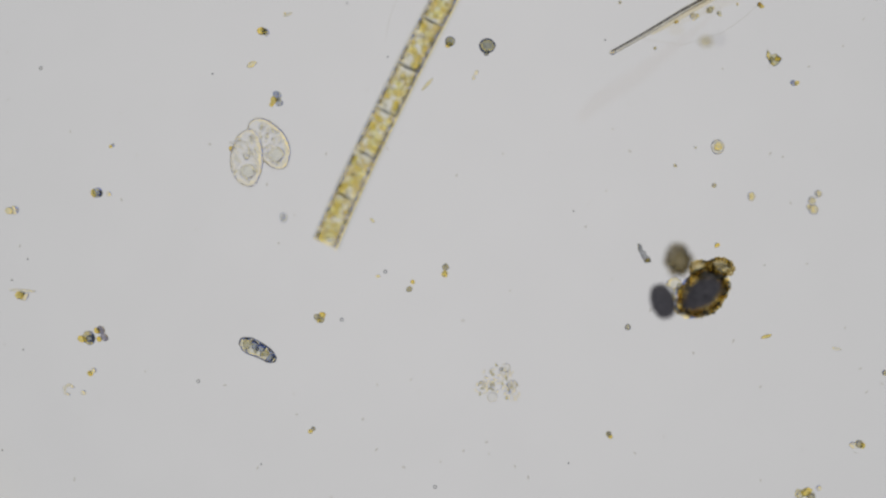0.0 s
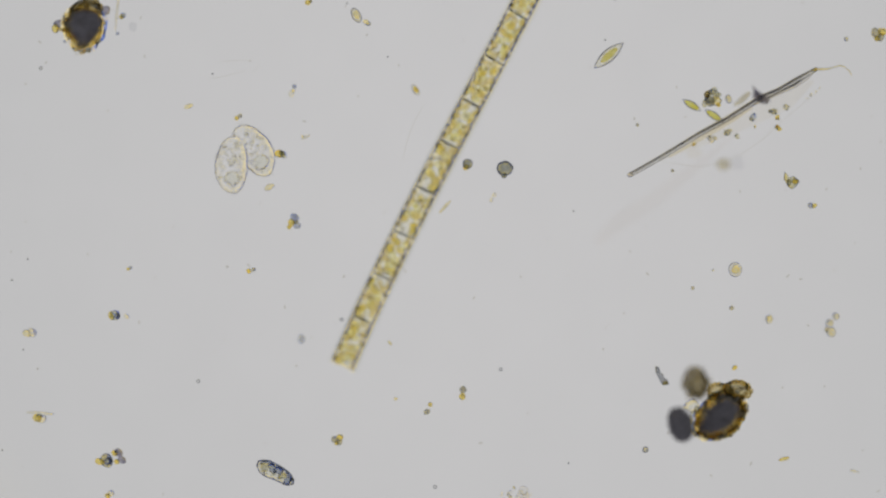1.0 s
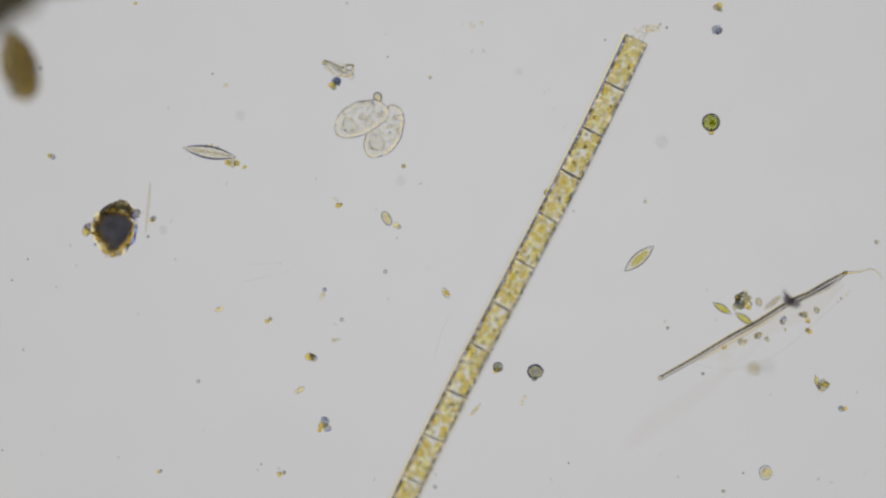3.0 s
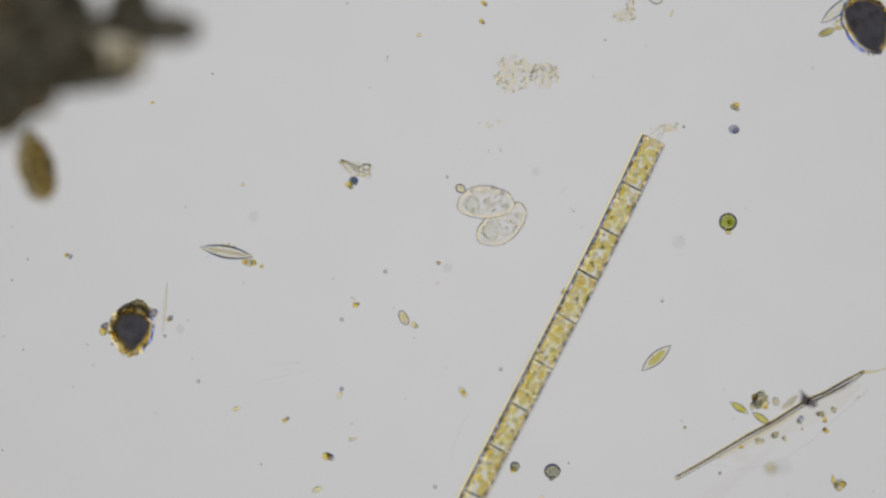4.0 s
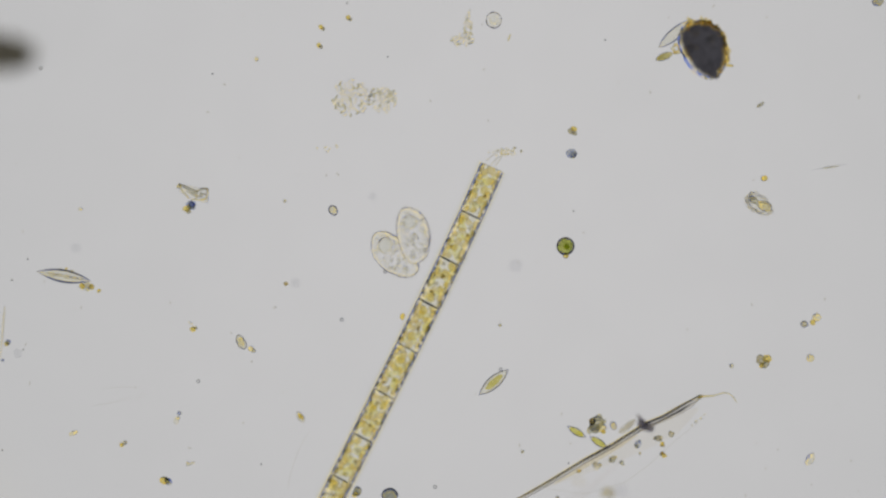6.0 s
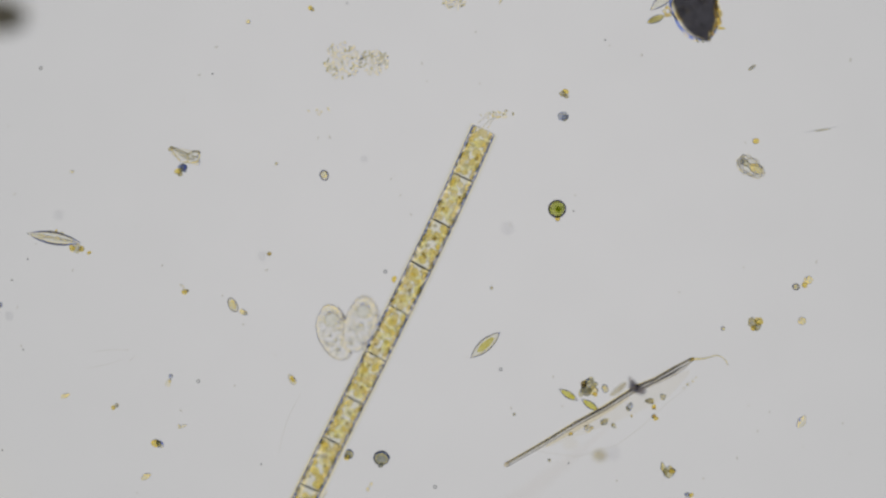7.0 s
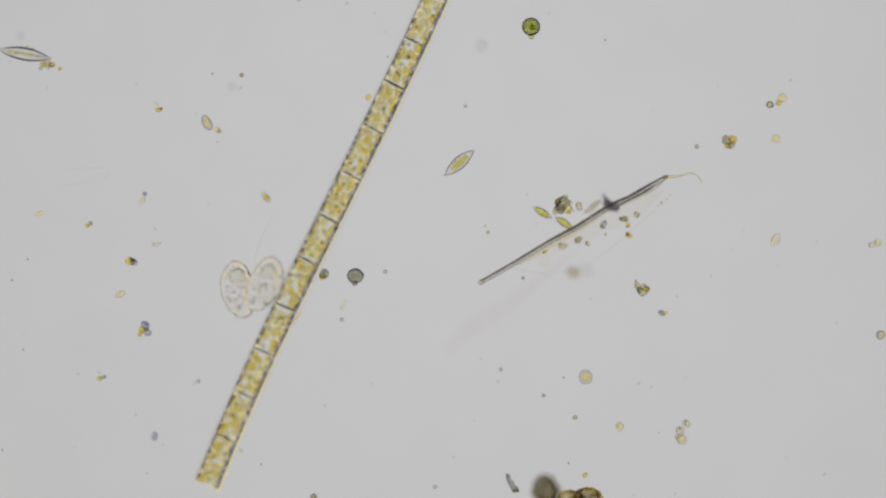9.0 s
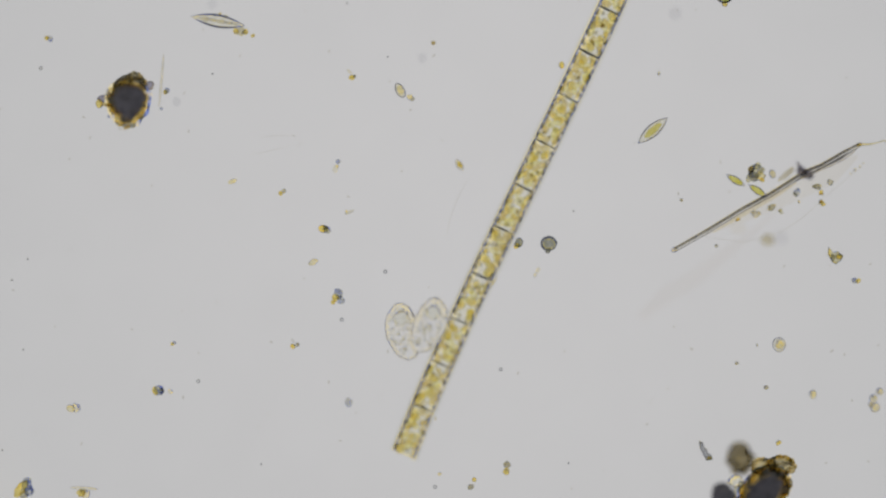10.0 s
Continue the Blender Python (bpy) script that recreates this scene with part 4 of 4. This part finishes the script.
crumbs(455, 954, [(2, -8, 7, 8, M_VIOLET), (-4, 1, 6, 7, M_AMBER), (6, 6, 7, 6, M_VIOLET), (-8, 9, 4, 4, M_AMBER), (3, 0, 5, 4, M_GREYDARK)], "cluster of violet and amber grains")
crumbs(533, 1339, [(-5, 0, 6, 6, M_GREYDARK), (4, -4, 6, 5, M_AMBER), (3, 5, 6, 5, M_GREYDARK), (-2, 6, 4, 4, M_AMBER)], "cluster of dark amber grains")
crumbs(754, 1257, [(1, -6, 6, 6, M_GREYDARK), (0, 6, 6, 6, M_AMBER)], "two small grains stuck together")
crumbs(129, 1374, [(-5, 2, 13, 11, M_GREYDARK), (-17, 4, 6, 9, M_AMBER), (-2, 3, 7, 6, M_VIOLET), (16, -12, 7, 8, M_INK), (9, -11, 5, 6, M_AMBER), (22, 1, 8, 6, M_INK), (13, 4, 5, 5, M_AMBER)], "dark violet oval grain with small grains", "round_grain")
crumbs(141, 1119, [(-2, 0, 9, 9, M_VIOLET), (-9, 1, 5, 8, M_AMBER), (2, 1, 5, 5, M_GREYDARK), (18, 2, 4, 5, M_PALE)], "dark violet and amber grain beside a pale one", "round_grain")
crumbs(694, 1283, [(3, -6, 4, 4, M_AMBER), (-3, 7, 5, 6, M_GREYDARK)], "two small dark grains")


def build_wing(m, label):
    """A thin wedge-shaped flake, folded into lengthwise ridges."""
    wing = thing("clear_flake", m, label, "detritus", "clear flakes")
    bm = bmesh.new()
    sheets = []
    for top in (1, 0):
        rows = []
        for i in range(15):
            u = i / 14
            row = []
            for j in range(13):
                v = j / 12
                x = -26 + 50 * u + 2.5 * math.sin(9 * v + 1)
                y = 14 - 7 * u - (11 + 14 * min(1, 1.2 * u)) * v + 1.2 * math.sin(6 * u + 4 * v)
                row.append(bm.verts.new(mm(x, y, 5 + 2.6 * math.sin(15 * v + 2 * u) + 1.4 * noise.noise(Vector((u * 7, v * 7, 3))) + 5.0 * top)))
            rows.append(row)
        sheets.append(rows)
    for rows in sheets:
        for a, b in zip(rows, rows[1:]):
            for j in range(12):
                bm.faces.new((a[j], a[j + 1], b[j + 1], b[j]))
    rims = [[r[0] for r in sheets[k]] + sheets[k][-1][1:] + [r[-1] for r in sheets[k][-2::-1]] + sheets[k][0][-2:0:-1] for k in (0, 1)]
    for i in range(len(rims[0])):
        j = (i + 1) % len(rims[0])
        bm.faces.new((rims[0][i], rims[0][j], rims[1][j], rims[1][i]))
    bmesh.ops.recalc_face_normals(bm, faces=bm.faces)
    part("plate", mesh("plate", bm, M_SHELL), wing)
    for pts, r, mat in (([(-27, 15, 6), (-14, 10, 8), (2, 3, 8), (8, 1, 7)], 2.0, M_GREYDARK), ([(-25, 12, 7), (-20, 2, 7), (-8, -11, 7)], 1.4, M_AMBER_PALE),
                        ([(6, 3, 7), (15, 7, 8), (23, 7, 8)], 1.8, M_GREY), ([(-6, -12, 5), (8, -13, 5), (23, -11, 5)], 1.5, M_AMBER_PALE), ([(10, -2, 7), (22, -3, 7)], 1.2, M_GREY), ([(-18, 8, 7), (-4, 1, 7), (8, -4, 7)], 1.0, M_GREY), ([(-12, 2, 6), (0, -5, 7), (14, -8, 6)], 1.3, M_GREY), ([(23, 8, 7), (25, -1, 6), (22, -11, 5)], 1.6, M_AMBER_PALE), ([(2, 2, 8), (5, -6, 7), (4, -12, 6)], 1.2, M_AMBER_PALE), ([(14, 6, 8), (12, -1, 8), (16, -9, 7)], 1.0, M_GREY)):
        part("ridge", rod(pts, [r] * len(pts), mat, 8), wing)
    part("grain", ball(5, 4, 3, M_AMBER_PALE, 0.3, 1.6, 4, 2, (-26, 11, 7)), wing)
    return wing


build_wing(put(482, 323, 0), "wedge-shaped clear flake with fine dark ridges")
flake = thing("clear_flake", put(1482, 343, 0, -32), "clear folded flake with a yellow rim", "detritus", "clear flakes")
part("plate", crumbled(25, 15, 8, M_THIN, 0.25, 51, 0.25), flake, pose(0, 0, 0.008))
part("rim", ball(13, 8, 8, M_AMBER_PALE, 0.25, 1.7, 53, 3, crystal=True), flake, pose(0.010, 0.002, 0.011))
part("rim", ball(9, 6, 6, M_GREY, 0.25, 1.7, 54, 3, crystal=True), flake, pose(-0.012, 0.001, 0.010))
for dx, dy, turn in ((-8, 3, 10), (-2, -4, -15), (7, 5, 20), (-14, -2, 60)):
    part("ridge", rod([(-8, 0, 0), (0, 1.5, 1), (8, 0, 0)], [0.6, 1.3, 0.6], M_GREY, 6), flake, pose(dx / 1000, dy / 1000, 0.014, 0, 0, turn))
# amber side and violet side painted as a colour fringe
crumbs(475, 347, [(2, -2, 9, 8, M_VIOLET), (-5, 4, 5, 8, M_AMBER), (-3, 9, 5, 4, M_GREYDARK), (4, -3, 6, 5, M_VIOLET)], "dark violet grain under a clear flake")
round_cell(566, 588, 8, 14, 1.5, M_SHELL, M_AMBER_PALE, 28, "clear oval cell with an amber core")
crumbs(585, 600, [(-2, 0, 5, 5, M_AMBER_PALE), (3, 3, 4, 4, M_GREY)], "small pale amber grain")
round_cell(671, 720, 6, 11, 1.2, M_THIN, M_AMBER, 35, "clear oval cell with an amber core")
crumbs(480, 563, [(0, 2, 5, 5, M_AMBER), (5, 0, 3, 3, M_GREYDARK), (-4, -9, 2, 5, M_PALE)], "small amber grain with a stalk")
crumbs(453, 722, [(3, -8, 4, 4, M_VIOLET), (-2, 5, 5, 7, M_THIN), (1, 0, 3, 3, M_AMBER_PALE)], "pale grey crumb of two grains")
mineral(269, 749, 8, 4, 25, M_AMBER_PALE, 0.3, "faint pale amber crumb")
crumbs(357, 768, [(-3, 2, 4, 4, M_AMBER), (3, -2, 4, 4, M_GREY)], "tiny amber and grey grain")
sliver(468, 807, 484, 800, 2.2, M_PALE, "tiny pale sliver on glass")
mineral(412, 892, 9, 5, 25, M_AMBER_PALE, 0.3, "faint pale amber crumb")
mineral(376, 1041, 4.5, 4.5, 0, M_AMBER)
mineral(384, 1038, 3.5, 3.5, 0, M_GREYDARK)
crumbs(164, 1036, [(-2, 1, 3, 3, M_AMBER), (2, -1, 3, 3, M_VIOLET)], "tiny amber and violet grain")
crumbs(-13, 1150, [(-4, 1, 6, 8, M_AMBER_PALE), (5, 0, 7, 8, M_PALE)], "pale amber crumb on glass")
crumbs(3, 1297, [(-2, 4, 8, 7, M_AMBER), (7, 6, 8, 6, M_PALE), (2, 0, 6, 4, M_GREY)], "ragged amber flake on glass")
sliver(-18, 1291, 30, 1294, 2.6, M_PALE, "pale thin sliver lying across a flake")
# amber and blue-grey halves put the colour fringe into the pieces
crumbs(-98, 1291, [(-8, 2, 8, 18, M_AMBER), (3, -6, 9, 12, M_VIOLET), (7, 6, 9, 9, M_VIOLET), (-2, 12, 7, 9, M_GREYDARK)], "ragged dark and amber flake")
crumbs(129, 1437, [(-3, 2, 5, 5, M_AMBER), (3, -3, 5, 5, M_PALE)], "tiny amber grain on glass")
single("hooked_hair", rod([(9, 4, 3), (0, 9, 3), (-9, 4, 3), (-8, -6, 3), (2, -9, 3)], [1.6, 2.6, 3, 2.6, 1.6], M_PALE, 8), put(89, 1468, 0), "pale hooked crumb on glass", "fibre")
mineral(114, 1473, 5, 4, 0, M_PALE)
crumbs(519, 1539, [(2, -2, 4, 4, M_GREYDARK), (-3, 3, 4, 4, M_AMBER)], "tiny dark amber grain")
chip = shard(1107, 1226, 18, 0, M_LINE, "dark pointed splinter with stepped sides and an amber end", ((-660, 980), (-300, 850), (-180, 330), (140, 180), (220, -250), (560, -420), (720, -880), (80, -960), (-180, -520), (-460, 50), (-600, 300)), 7)
part("grain", ball(5, 3.4, 3, M_AMBER, 0.3, 1.7, 9, 3), chip, pose(0.006, -0.013, 0.004, 0, 0, 20))
sliver(1314, 1376, 1333, 1371, 3.0, M_AMBER, "amber sliver on the glass")
sliver(1440, 1393, 1457, 1398, 2.2, M_PALE, "pale sliver on the glass")
crumbs(1044, 1548, [(0, -2, 5, 5, M_GREYDARK), (3, 3, 4, 4, M_AMBER)], "tiny dark amber grain")
crumbs(1484, 1564, [(-6, 2, 8, 6, M_PALE), (4, 0, 8, 7, M_GREYDARK), (10, 3, 5, 5, M_AMBER)], "ragged grey and amber grain")
crumbs(1392, 1651, [(-10, 2, 9, 8, M_GREY), (2, -2, 10, 8, M_AMBER), (10, 6, 8, 8, M_GREYDARK)], "ragged cluster of amber grains")
mineral(1416, 1642, 5, 5, 0, M_PALE)
mineral(1533, 1438, 5, 5, 0, M_GREYDARK)
mineral(1236, 1212, 5, 4, 30, M_AMBER)
mineral(1162, 1071, 3.2, 3.2, 0, M_GREYDARK)
drift_grain = mineral(1228, 1107, 4, 4, 0, M_GREYDARK)
mineral(1198, 1039, 2.4, 2.4, 0, M_GREY)
mineral(1064, 782, 3, 3, 0, M_GREYDARK)
mineral(1126, 863, 3, 3, 0, M_GREYDARK)
mineral(1434, 630, 4, 4, 0, M_GREY)
mineral(1024, 558, 3, 3, 0, M_GREY)
mineral(810, 906, 5, 3, 60, M_PALE)
mineral(805, 915, 3, 4, 0, M_PALE)
sliver(713, 938, 733, 916, 2.6, M_AMBER_PALE, "straw-coloured sliver beside the chain of cells")
sliver(622, 1164, 629, 1172, 2.4, M_AMBER_PALE, "tiny straw-coloured sliver on glass")
mineral(636, 1267, 3.5, 3, 0, M_AMBER_PALE)
mineral(643, 338, 3, 3, 0, M_GREY)
mineral(471, 802, 2.5, 2.5, 0, M_AMBER_PALE)
crumbs(1151, 254, [(0, 0, 10, 8, M_VIOLET), (3, 3, 6, 5, M_GREY)], "dark grey rounded mineral grain")
crumbs(1152, 214, [(-2, 0, 5, 6, M_GREYDARK), (3, -4, 6, 4, M_AMBER), (4, 4, 5, 4, M_GREYDARK)], "small angular amber grain")
mineral(1492, 298, 6, 5, 0, M_AMBER)
sliver(1479, 172, 1492, 163, 2.8, M_GREYDARK, "dark sliver on the glass")
sliver(1575, 283, 1640, 272, 1.8, M_HAZE, "long faint grey sliver")
sliver(1595, 280, 1625, 276, 1.5, M_GREY, "thin grey sliver on glass")
crumbs(1491, 621, [(-5, -2, 8, 9, M_GREYDARK), (6, -4, 8, 7, M_AMBER), (4, 6, 8, 6, M_GREYDARK), (-3, 8, 5, 5, M_AMBER)], "knobbly dark amber grain")
round_cell(1563, 556, 7, 6, 2.0, M_NEEDLE, None, 0, "small clear dark-rimmed bead")
crumbs(1582, 549, [(3, -5, 7, 8, M_AMBER_PALE), (-4, 4, 5, 5, M_AMBER)], "pale amber crumb on glass")
mineral(1574, 616, 7, 7, 0, M_AMBER_PALE, 0.2, "faint pale amber crumb")
mineral(1573, 795, 7, 12, -30, M_PALE, 0.2, "pale clear oval grain")
crumbs(1749, 802, [(-5, 2, 7, 5, M_PALE), (5, -2, 7, 6, M_AMBER_PALE)], "pale amber crumb on glass")
round_cell(1759, 964, 8, 8, 2.0, M_PALE)
mineral(1693, -15, 10, 8, 0, M_GREYDARK)
for x, y in ((756, 14), (708, 31), (704, 63)):
    crumbs(x, y, [(-1, -1, 4.5, 4, M_AMBER), (3, 2, 3.5, 3.5, M_GREYDARK)], "tiny amber grain on glass", group="amber specks")
mineral(593, 87, 4, 4, 0, M_AMBER_PALE)
mineral(852, 543, 5, 6, 0, M_AMBER)
mineral(121, 207, 3.2, 2.8, 0, M_AMBER)
drift_amber = crumbs(-28, 478, [(-3, -1, 4, 4, M_AMBER), (3, 1, 5, 5, M_VIOLET)], "tiny amber and violet grain")
mineral(281, 352, 4, 3, 0, M_PALE)
drift_blur = mineral(303, 412, 9, 9, 0, M_HAZE, 0.12, "faint grey blurred speck adrift in the water", "grey_speck", 95)
for x, y, r in ((1052, 453, 12), (799, 330, 7)):
    mineral(x, y, r, r, 0, M_HAZE, 0.12, "faint grey blurred speck adrift in the water", "grey_speck", 95)
for x, y in ((700, 244), (718, 250), (722, 246), (735, 241), (715, 243)):
    mineral(x, y, rng.uniform(2, 4), 1.8, rng.uniform(0, 180), M_PALE, 0.3, "faint pale crumb on glass")


# ---- colonies of granules ----
def build_colony(x, y, fields, n, label, r=3.4):
    colony = thing("granule_colony", put(x, y, 0), label, "colony", "granule colonies")
    for cx, cy, rx, ry, share in fields:
        granules(colony, scatter(int(n * share * 1.25), cx, cy, rx, ry, r * 1.35), r, M_BEAD, M_BEAD, M_BEAD, M_GREY)
    return colony


build_colony(783, 159, [(-22, -4, 34, 32, 0.62), (34, -2, 26, 22, 0.38)], 95, "loose colony of tiny pale granules")
first = build_colony(847, 1457, [(0, -8, 30, 24, 0.55), (-24, 8, 16, 12, 0.2), (26, 14, 14, 18, 0.25)], 56, "loose colony of tiny pale granules with rings")
for x, y, r in ((-9, 24, 9), (15, -28, 8), (26, 2, 9)):
    part("ring", hollow(r, r, r * 0.6, 1.0, M_CYTO, 0.05, x), first, pose(x / 1000, -y / 1000, r * 0.6 / 1000))
build_colony(968, 35, [(0, -8, 6, 30, 0.5), (-12, 18, 22, 9, 0.5)], 34, "short string of tiny pale granules", 3.2)
round_cell(1013, 18, 14, 15, 1.8, M_CYTO, M_NUC, 0, "pale clear round cell with granular middle")
sliver(1038, 55, 1043, 42, 1.6, M_AMBER_PALE, "tiny straw-coloured sliver on glass")
tuft = thing("tip_fluff", put(1030, 252, 0), "wisp of pale fluff at the chain's broken tip", "detritus")
granules(tuft, scatter(16, 0, 0, 26, 8, 4), 2.2, M_PALE)
granules(tuft, scatter(7, 4, -2, 16, 6, 5), 2.4, M_GREY, M_AMBER_PALE)
granules(tuft, [(32, -2), (20, -8)], 3.2, M_GREYDARK)
for x0, y0, x1, y1 in ((-30, -14, -6, 2), (-22, -22, -2, -4), (-14, -24, 6, 2)):
    part("strand", rod([(x0, y0, 3), ((x0 + x1) / 2, (y0 + y1) / 2 + 2, 3), (x1, y1, 3)], [0.6, 0.9, 0.6], M_PALE, 6), tuft)


def build_silt():
    silt = np.random.RandomState(4)
    bm = bmesh.new()
    for _ in range(230):
        r = silt.uniform(1.0, 2.6) / 1000
        m = Matrix.Translation(at(silt.uniform(-160, 1780), silt.uniform(-40, 1670), r * 700)) @ Matrix.Rotation(silt.uniform(0, 6.28), 4, "Z") @ Matrix.Diagonal((r * silt.uniform(0.8, 2.2), r, r * 0.7, 1))
        bmesh.ops.create_icosphere(bm, subdivisions=1, radius=1.0, matrix=m)
    ob = new("fine_silt", mesh("silt", bm, M_SILT))
    tagged(ob, "faint fine silt scattered over the slide", "silt", kind="stuff")


build_silt()
sliver(687, 745, 648, 850, 0.8, M_HAIR, "long faint curved hair on the slide", -0.12)
sliver(318, 671, 384, 668, 0.8, M_HAIR, "faint scratch-like hair on the slide", 0.05)
sliver(300, 700, 372, 684, 0.7, M_HAIR, "faint scratch-like hair on the slide", -0.08)
sliver(380, 690, 396, 676, 0.7, M_HAIR, "faint scratch-like hair on the slide")


# ---- specks on the eyepiece, which stay with the optics ----
def build_specks():
    glass = thing("eyepiece_dust", pose(STAGE[0][1], STAGE[0][2], 0.02), "scattered tiny dark specks on the eyepiece glass", "dust")
    ring = torus(2.6, 0.8, M_LINE)
    dot = ball(1.7, 1.7, 1.0, M_LINE, 0.1, 1, 2, 2)
    big = ((351, 675), (886, 654), (682, 481), (605, 566), (72, 121), (770, 862))
    small = ((49, 459), (21, 496), (686, 101), (614, 6), (462, 822), (1006, 820), (1015, 374), (1071, 71), (4, 797), (376, 131), (41, 619))
    for spots, data in ((big, ring), (small, dot)):
        for x, y in spots:
            part("speck", data, glass, Matrix.Translation(at(x, y, 0)))
    return glass


specks = build_specks()
# small things that drift in the water
drift_oval = round_cell(440, 456, 8, 10, 2.4, M_SHELL, None, 20, "small clear dark-rimmed oval cell adrift in the water", "drifting specks")
drift_dot = mineral(588, 490, 4, 4, 0, M_BROWN, 0.2, "tiny dark dot adrift in the water", "dark_dot")
drift_violet = mineral(469, 1163, 6, 8, 0, M_VIOLET, 0.2, "faint violet-grey speck adrift in the water", "violet_speck")
drift_haze = mineral(566, 524, 9, 9, 0, M_HAZE, 0.1, "faint grey speck adrift in the water", "grey_speck")


# ---- motion ----
def motions():
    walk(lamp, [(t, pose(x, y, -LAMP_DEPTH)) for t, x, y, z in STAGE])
    # the chain's lower end floats higher in the water
    walk(filament, [(0.0, put(775.5, 740.5, 58, 63.6, 3.5)), (2.0, put(774.7, 739.3, 52, 63.55, 3.0)), (3.5, put(775.2, 740, 46, 63.62, 2.5)), (4.5, put(777.5, 742, 44, 63.82, 2.3)),
                    (5.0, put(779.2, 743, 44, 63.95, 2.3)), (5.5, put(786, 752.5, 42, 64.7, 2.1)), (6.8, put(786.5, 751, 42, 64.75, 2.1)), (7.5, put(785, 751.5, 42, 64.55, 2.2)), (8.5, put(786.5, 752.5, 44, 64.85, 2.4)),
                    (10.0, put(790.5, 756, 46, 65.4, 2.7))])
    walk(specks, [(t, pose(x, y, 0.02)) for t, x, y, z in STAGE])
    walk(drift_oval, [(0, put(440, 456, 8, 20)), (2.2, put(440, 456, 8, 20)), (3.3, put(590, 352, 8, 20)), (3.5, put(602, 351, 8, 20)),
                      (4.0, put(666.5, 359, 8, 60)), (4.5, put(722, 357, 8, 40)), (5.0, put(730, 352, 8, 40)), (6.8, put(727.7, 357.7, 8, 20)), (10, put(727.7, 361.7, 8, 20))])
    walk(drift_dot, [(0, put(586, 489, 5)), (1.5, put(588, 490, 5)), (3.5, put(607, 496, 5)), (4.5, put(645, 484, 5)), (5.5, put(650, 482, 5)),
                     (6.8, put(631.7, 494.7, 5)), (7.5, put(629.7, 501.7, 5)), (10, put(624.7, 503.7, 5))])
    walk(drift_haze, [(0, put(564, 524, 95)), (1.5, put(566, 524, 95)), (3.5, put(614, 518, 95)), (4.5, put(667, 481, 95)), (5.5, put(678, 479, 95)),
                      (6.8, put(623.7, 497.7, 95)), (7.5, put(617.7, 508.7, 95)), (10, put(605.7, 531.7, 95))])
    walk(drift_blur, [(0, put(312, 405, 95)), (4, put(302, 408, 95)), (7.5, put(253, 432, 95)), (10, put(235, 436, 95))])
    walk(drift_grain, [(0, put(1231, 1106, 4)), (8.5, put(1220, 1109, 4)), (10, put(1214, 1114, 4))])
    walk(drift_amber, [(0, put(-28, 478, 0)), (5, put(-28, 478, 0)), (10, put(-57, 496, 0))])
    # the chain, swinging, pushes a small round grain aside
    walk(nudged_grain, [(0, put(763.5, 851)), (4.5, put(763, 851)), (5.5, put(769, 851.5)), (7, put(771, 852)), (8.5, put(772.5, 854.5)), (10, put(775, 857))])
    # the empty shell and the crumbs on it are nudged by the current
    for ob, x, y, z, turn in ((shell, 252, 471, 12, -10), (shell_crumb, 289, 489, 0, 0), (shell_crumbs, 258, 459, 0, 0)):
        walk(ob, [(0, put(x, y, z, turn)), (5.7, put(x, y, z, turn)), (8.5, put(x - 8, y - 4, z, turn)), (10, put(x - 9, y - 6, z, turn))])
    walk(drift_violet, [(0, put(469, 1163, 80)), (10, put(475, 1140, 60))])
    walk(ciliates, [
        (0.0, put(424, 1044, 24, 16, 20)), (0.2, put(397, 996, 24, 24, 20)), (0.4, put(372, 966, 24, 33, 20)), (0.5, put(370, 958, 24, 33, 20)),
        (0.7, put(376, 917, 24, 22, 20)), (1.0, put(366, 839, 24, 15, 20)), (1.2, put(368, 775, 24, 6, 19)), (1.5, put(399, 713, 24, -9, 18)),
        (1.7, put(411, 643, 24, -9, 17)), (2.0, put(427, 580, 24, -9, 16)), (2.2, put(427, 553, 24, -9, 16)), (2.75, put(500, 455, 24, -34, 18)),
        (3.3, put(580, 411, 24, -66, 20)), (3.5, put(607, 412, 24, -78, 20)), (4.0, put(726, 403, 24, -71, 16)), (4.5, put(845, 333, 24, -37, 10)),
        (5.0, put(915, 314.5, 24, -62, 12)), (5.3, put(919, 322, 24, -86, 13)), (5.5, put(900, 346, 24, -106, 14)), (5.7, put(882, 362, 30, -130, 15)),
        (6.2, put(834, 464, 30, -160, 16)), (6.8, put(785, 587, 50, -180, 18)), (7.0, put(769, 630, 50, -180, 18)), (7.5, put(732, 685, 50, -188, 18)),
        (8.0, put(718, 748, 50, -185, 19)), (8.5, put(678, 797, 50, -190, 19)), (9.0, put(645, 879, 50, -187, 19)), (9.5, put(625, 943, 50, -187, 20)),
        (10.0, put(594, 1010, 50, -185, 20))])


motions()
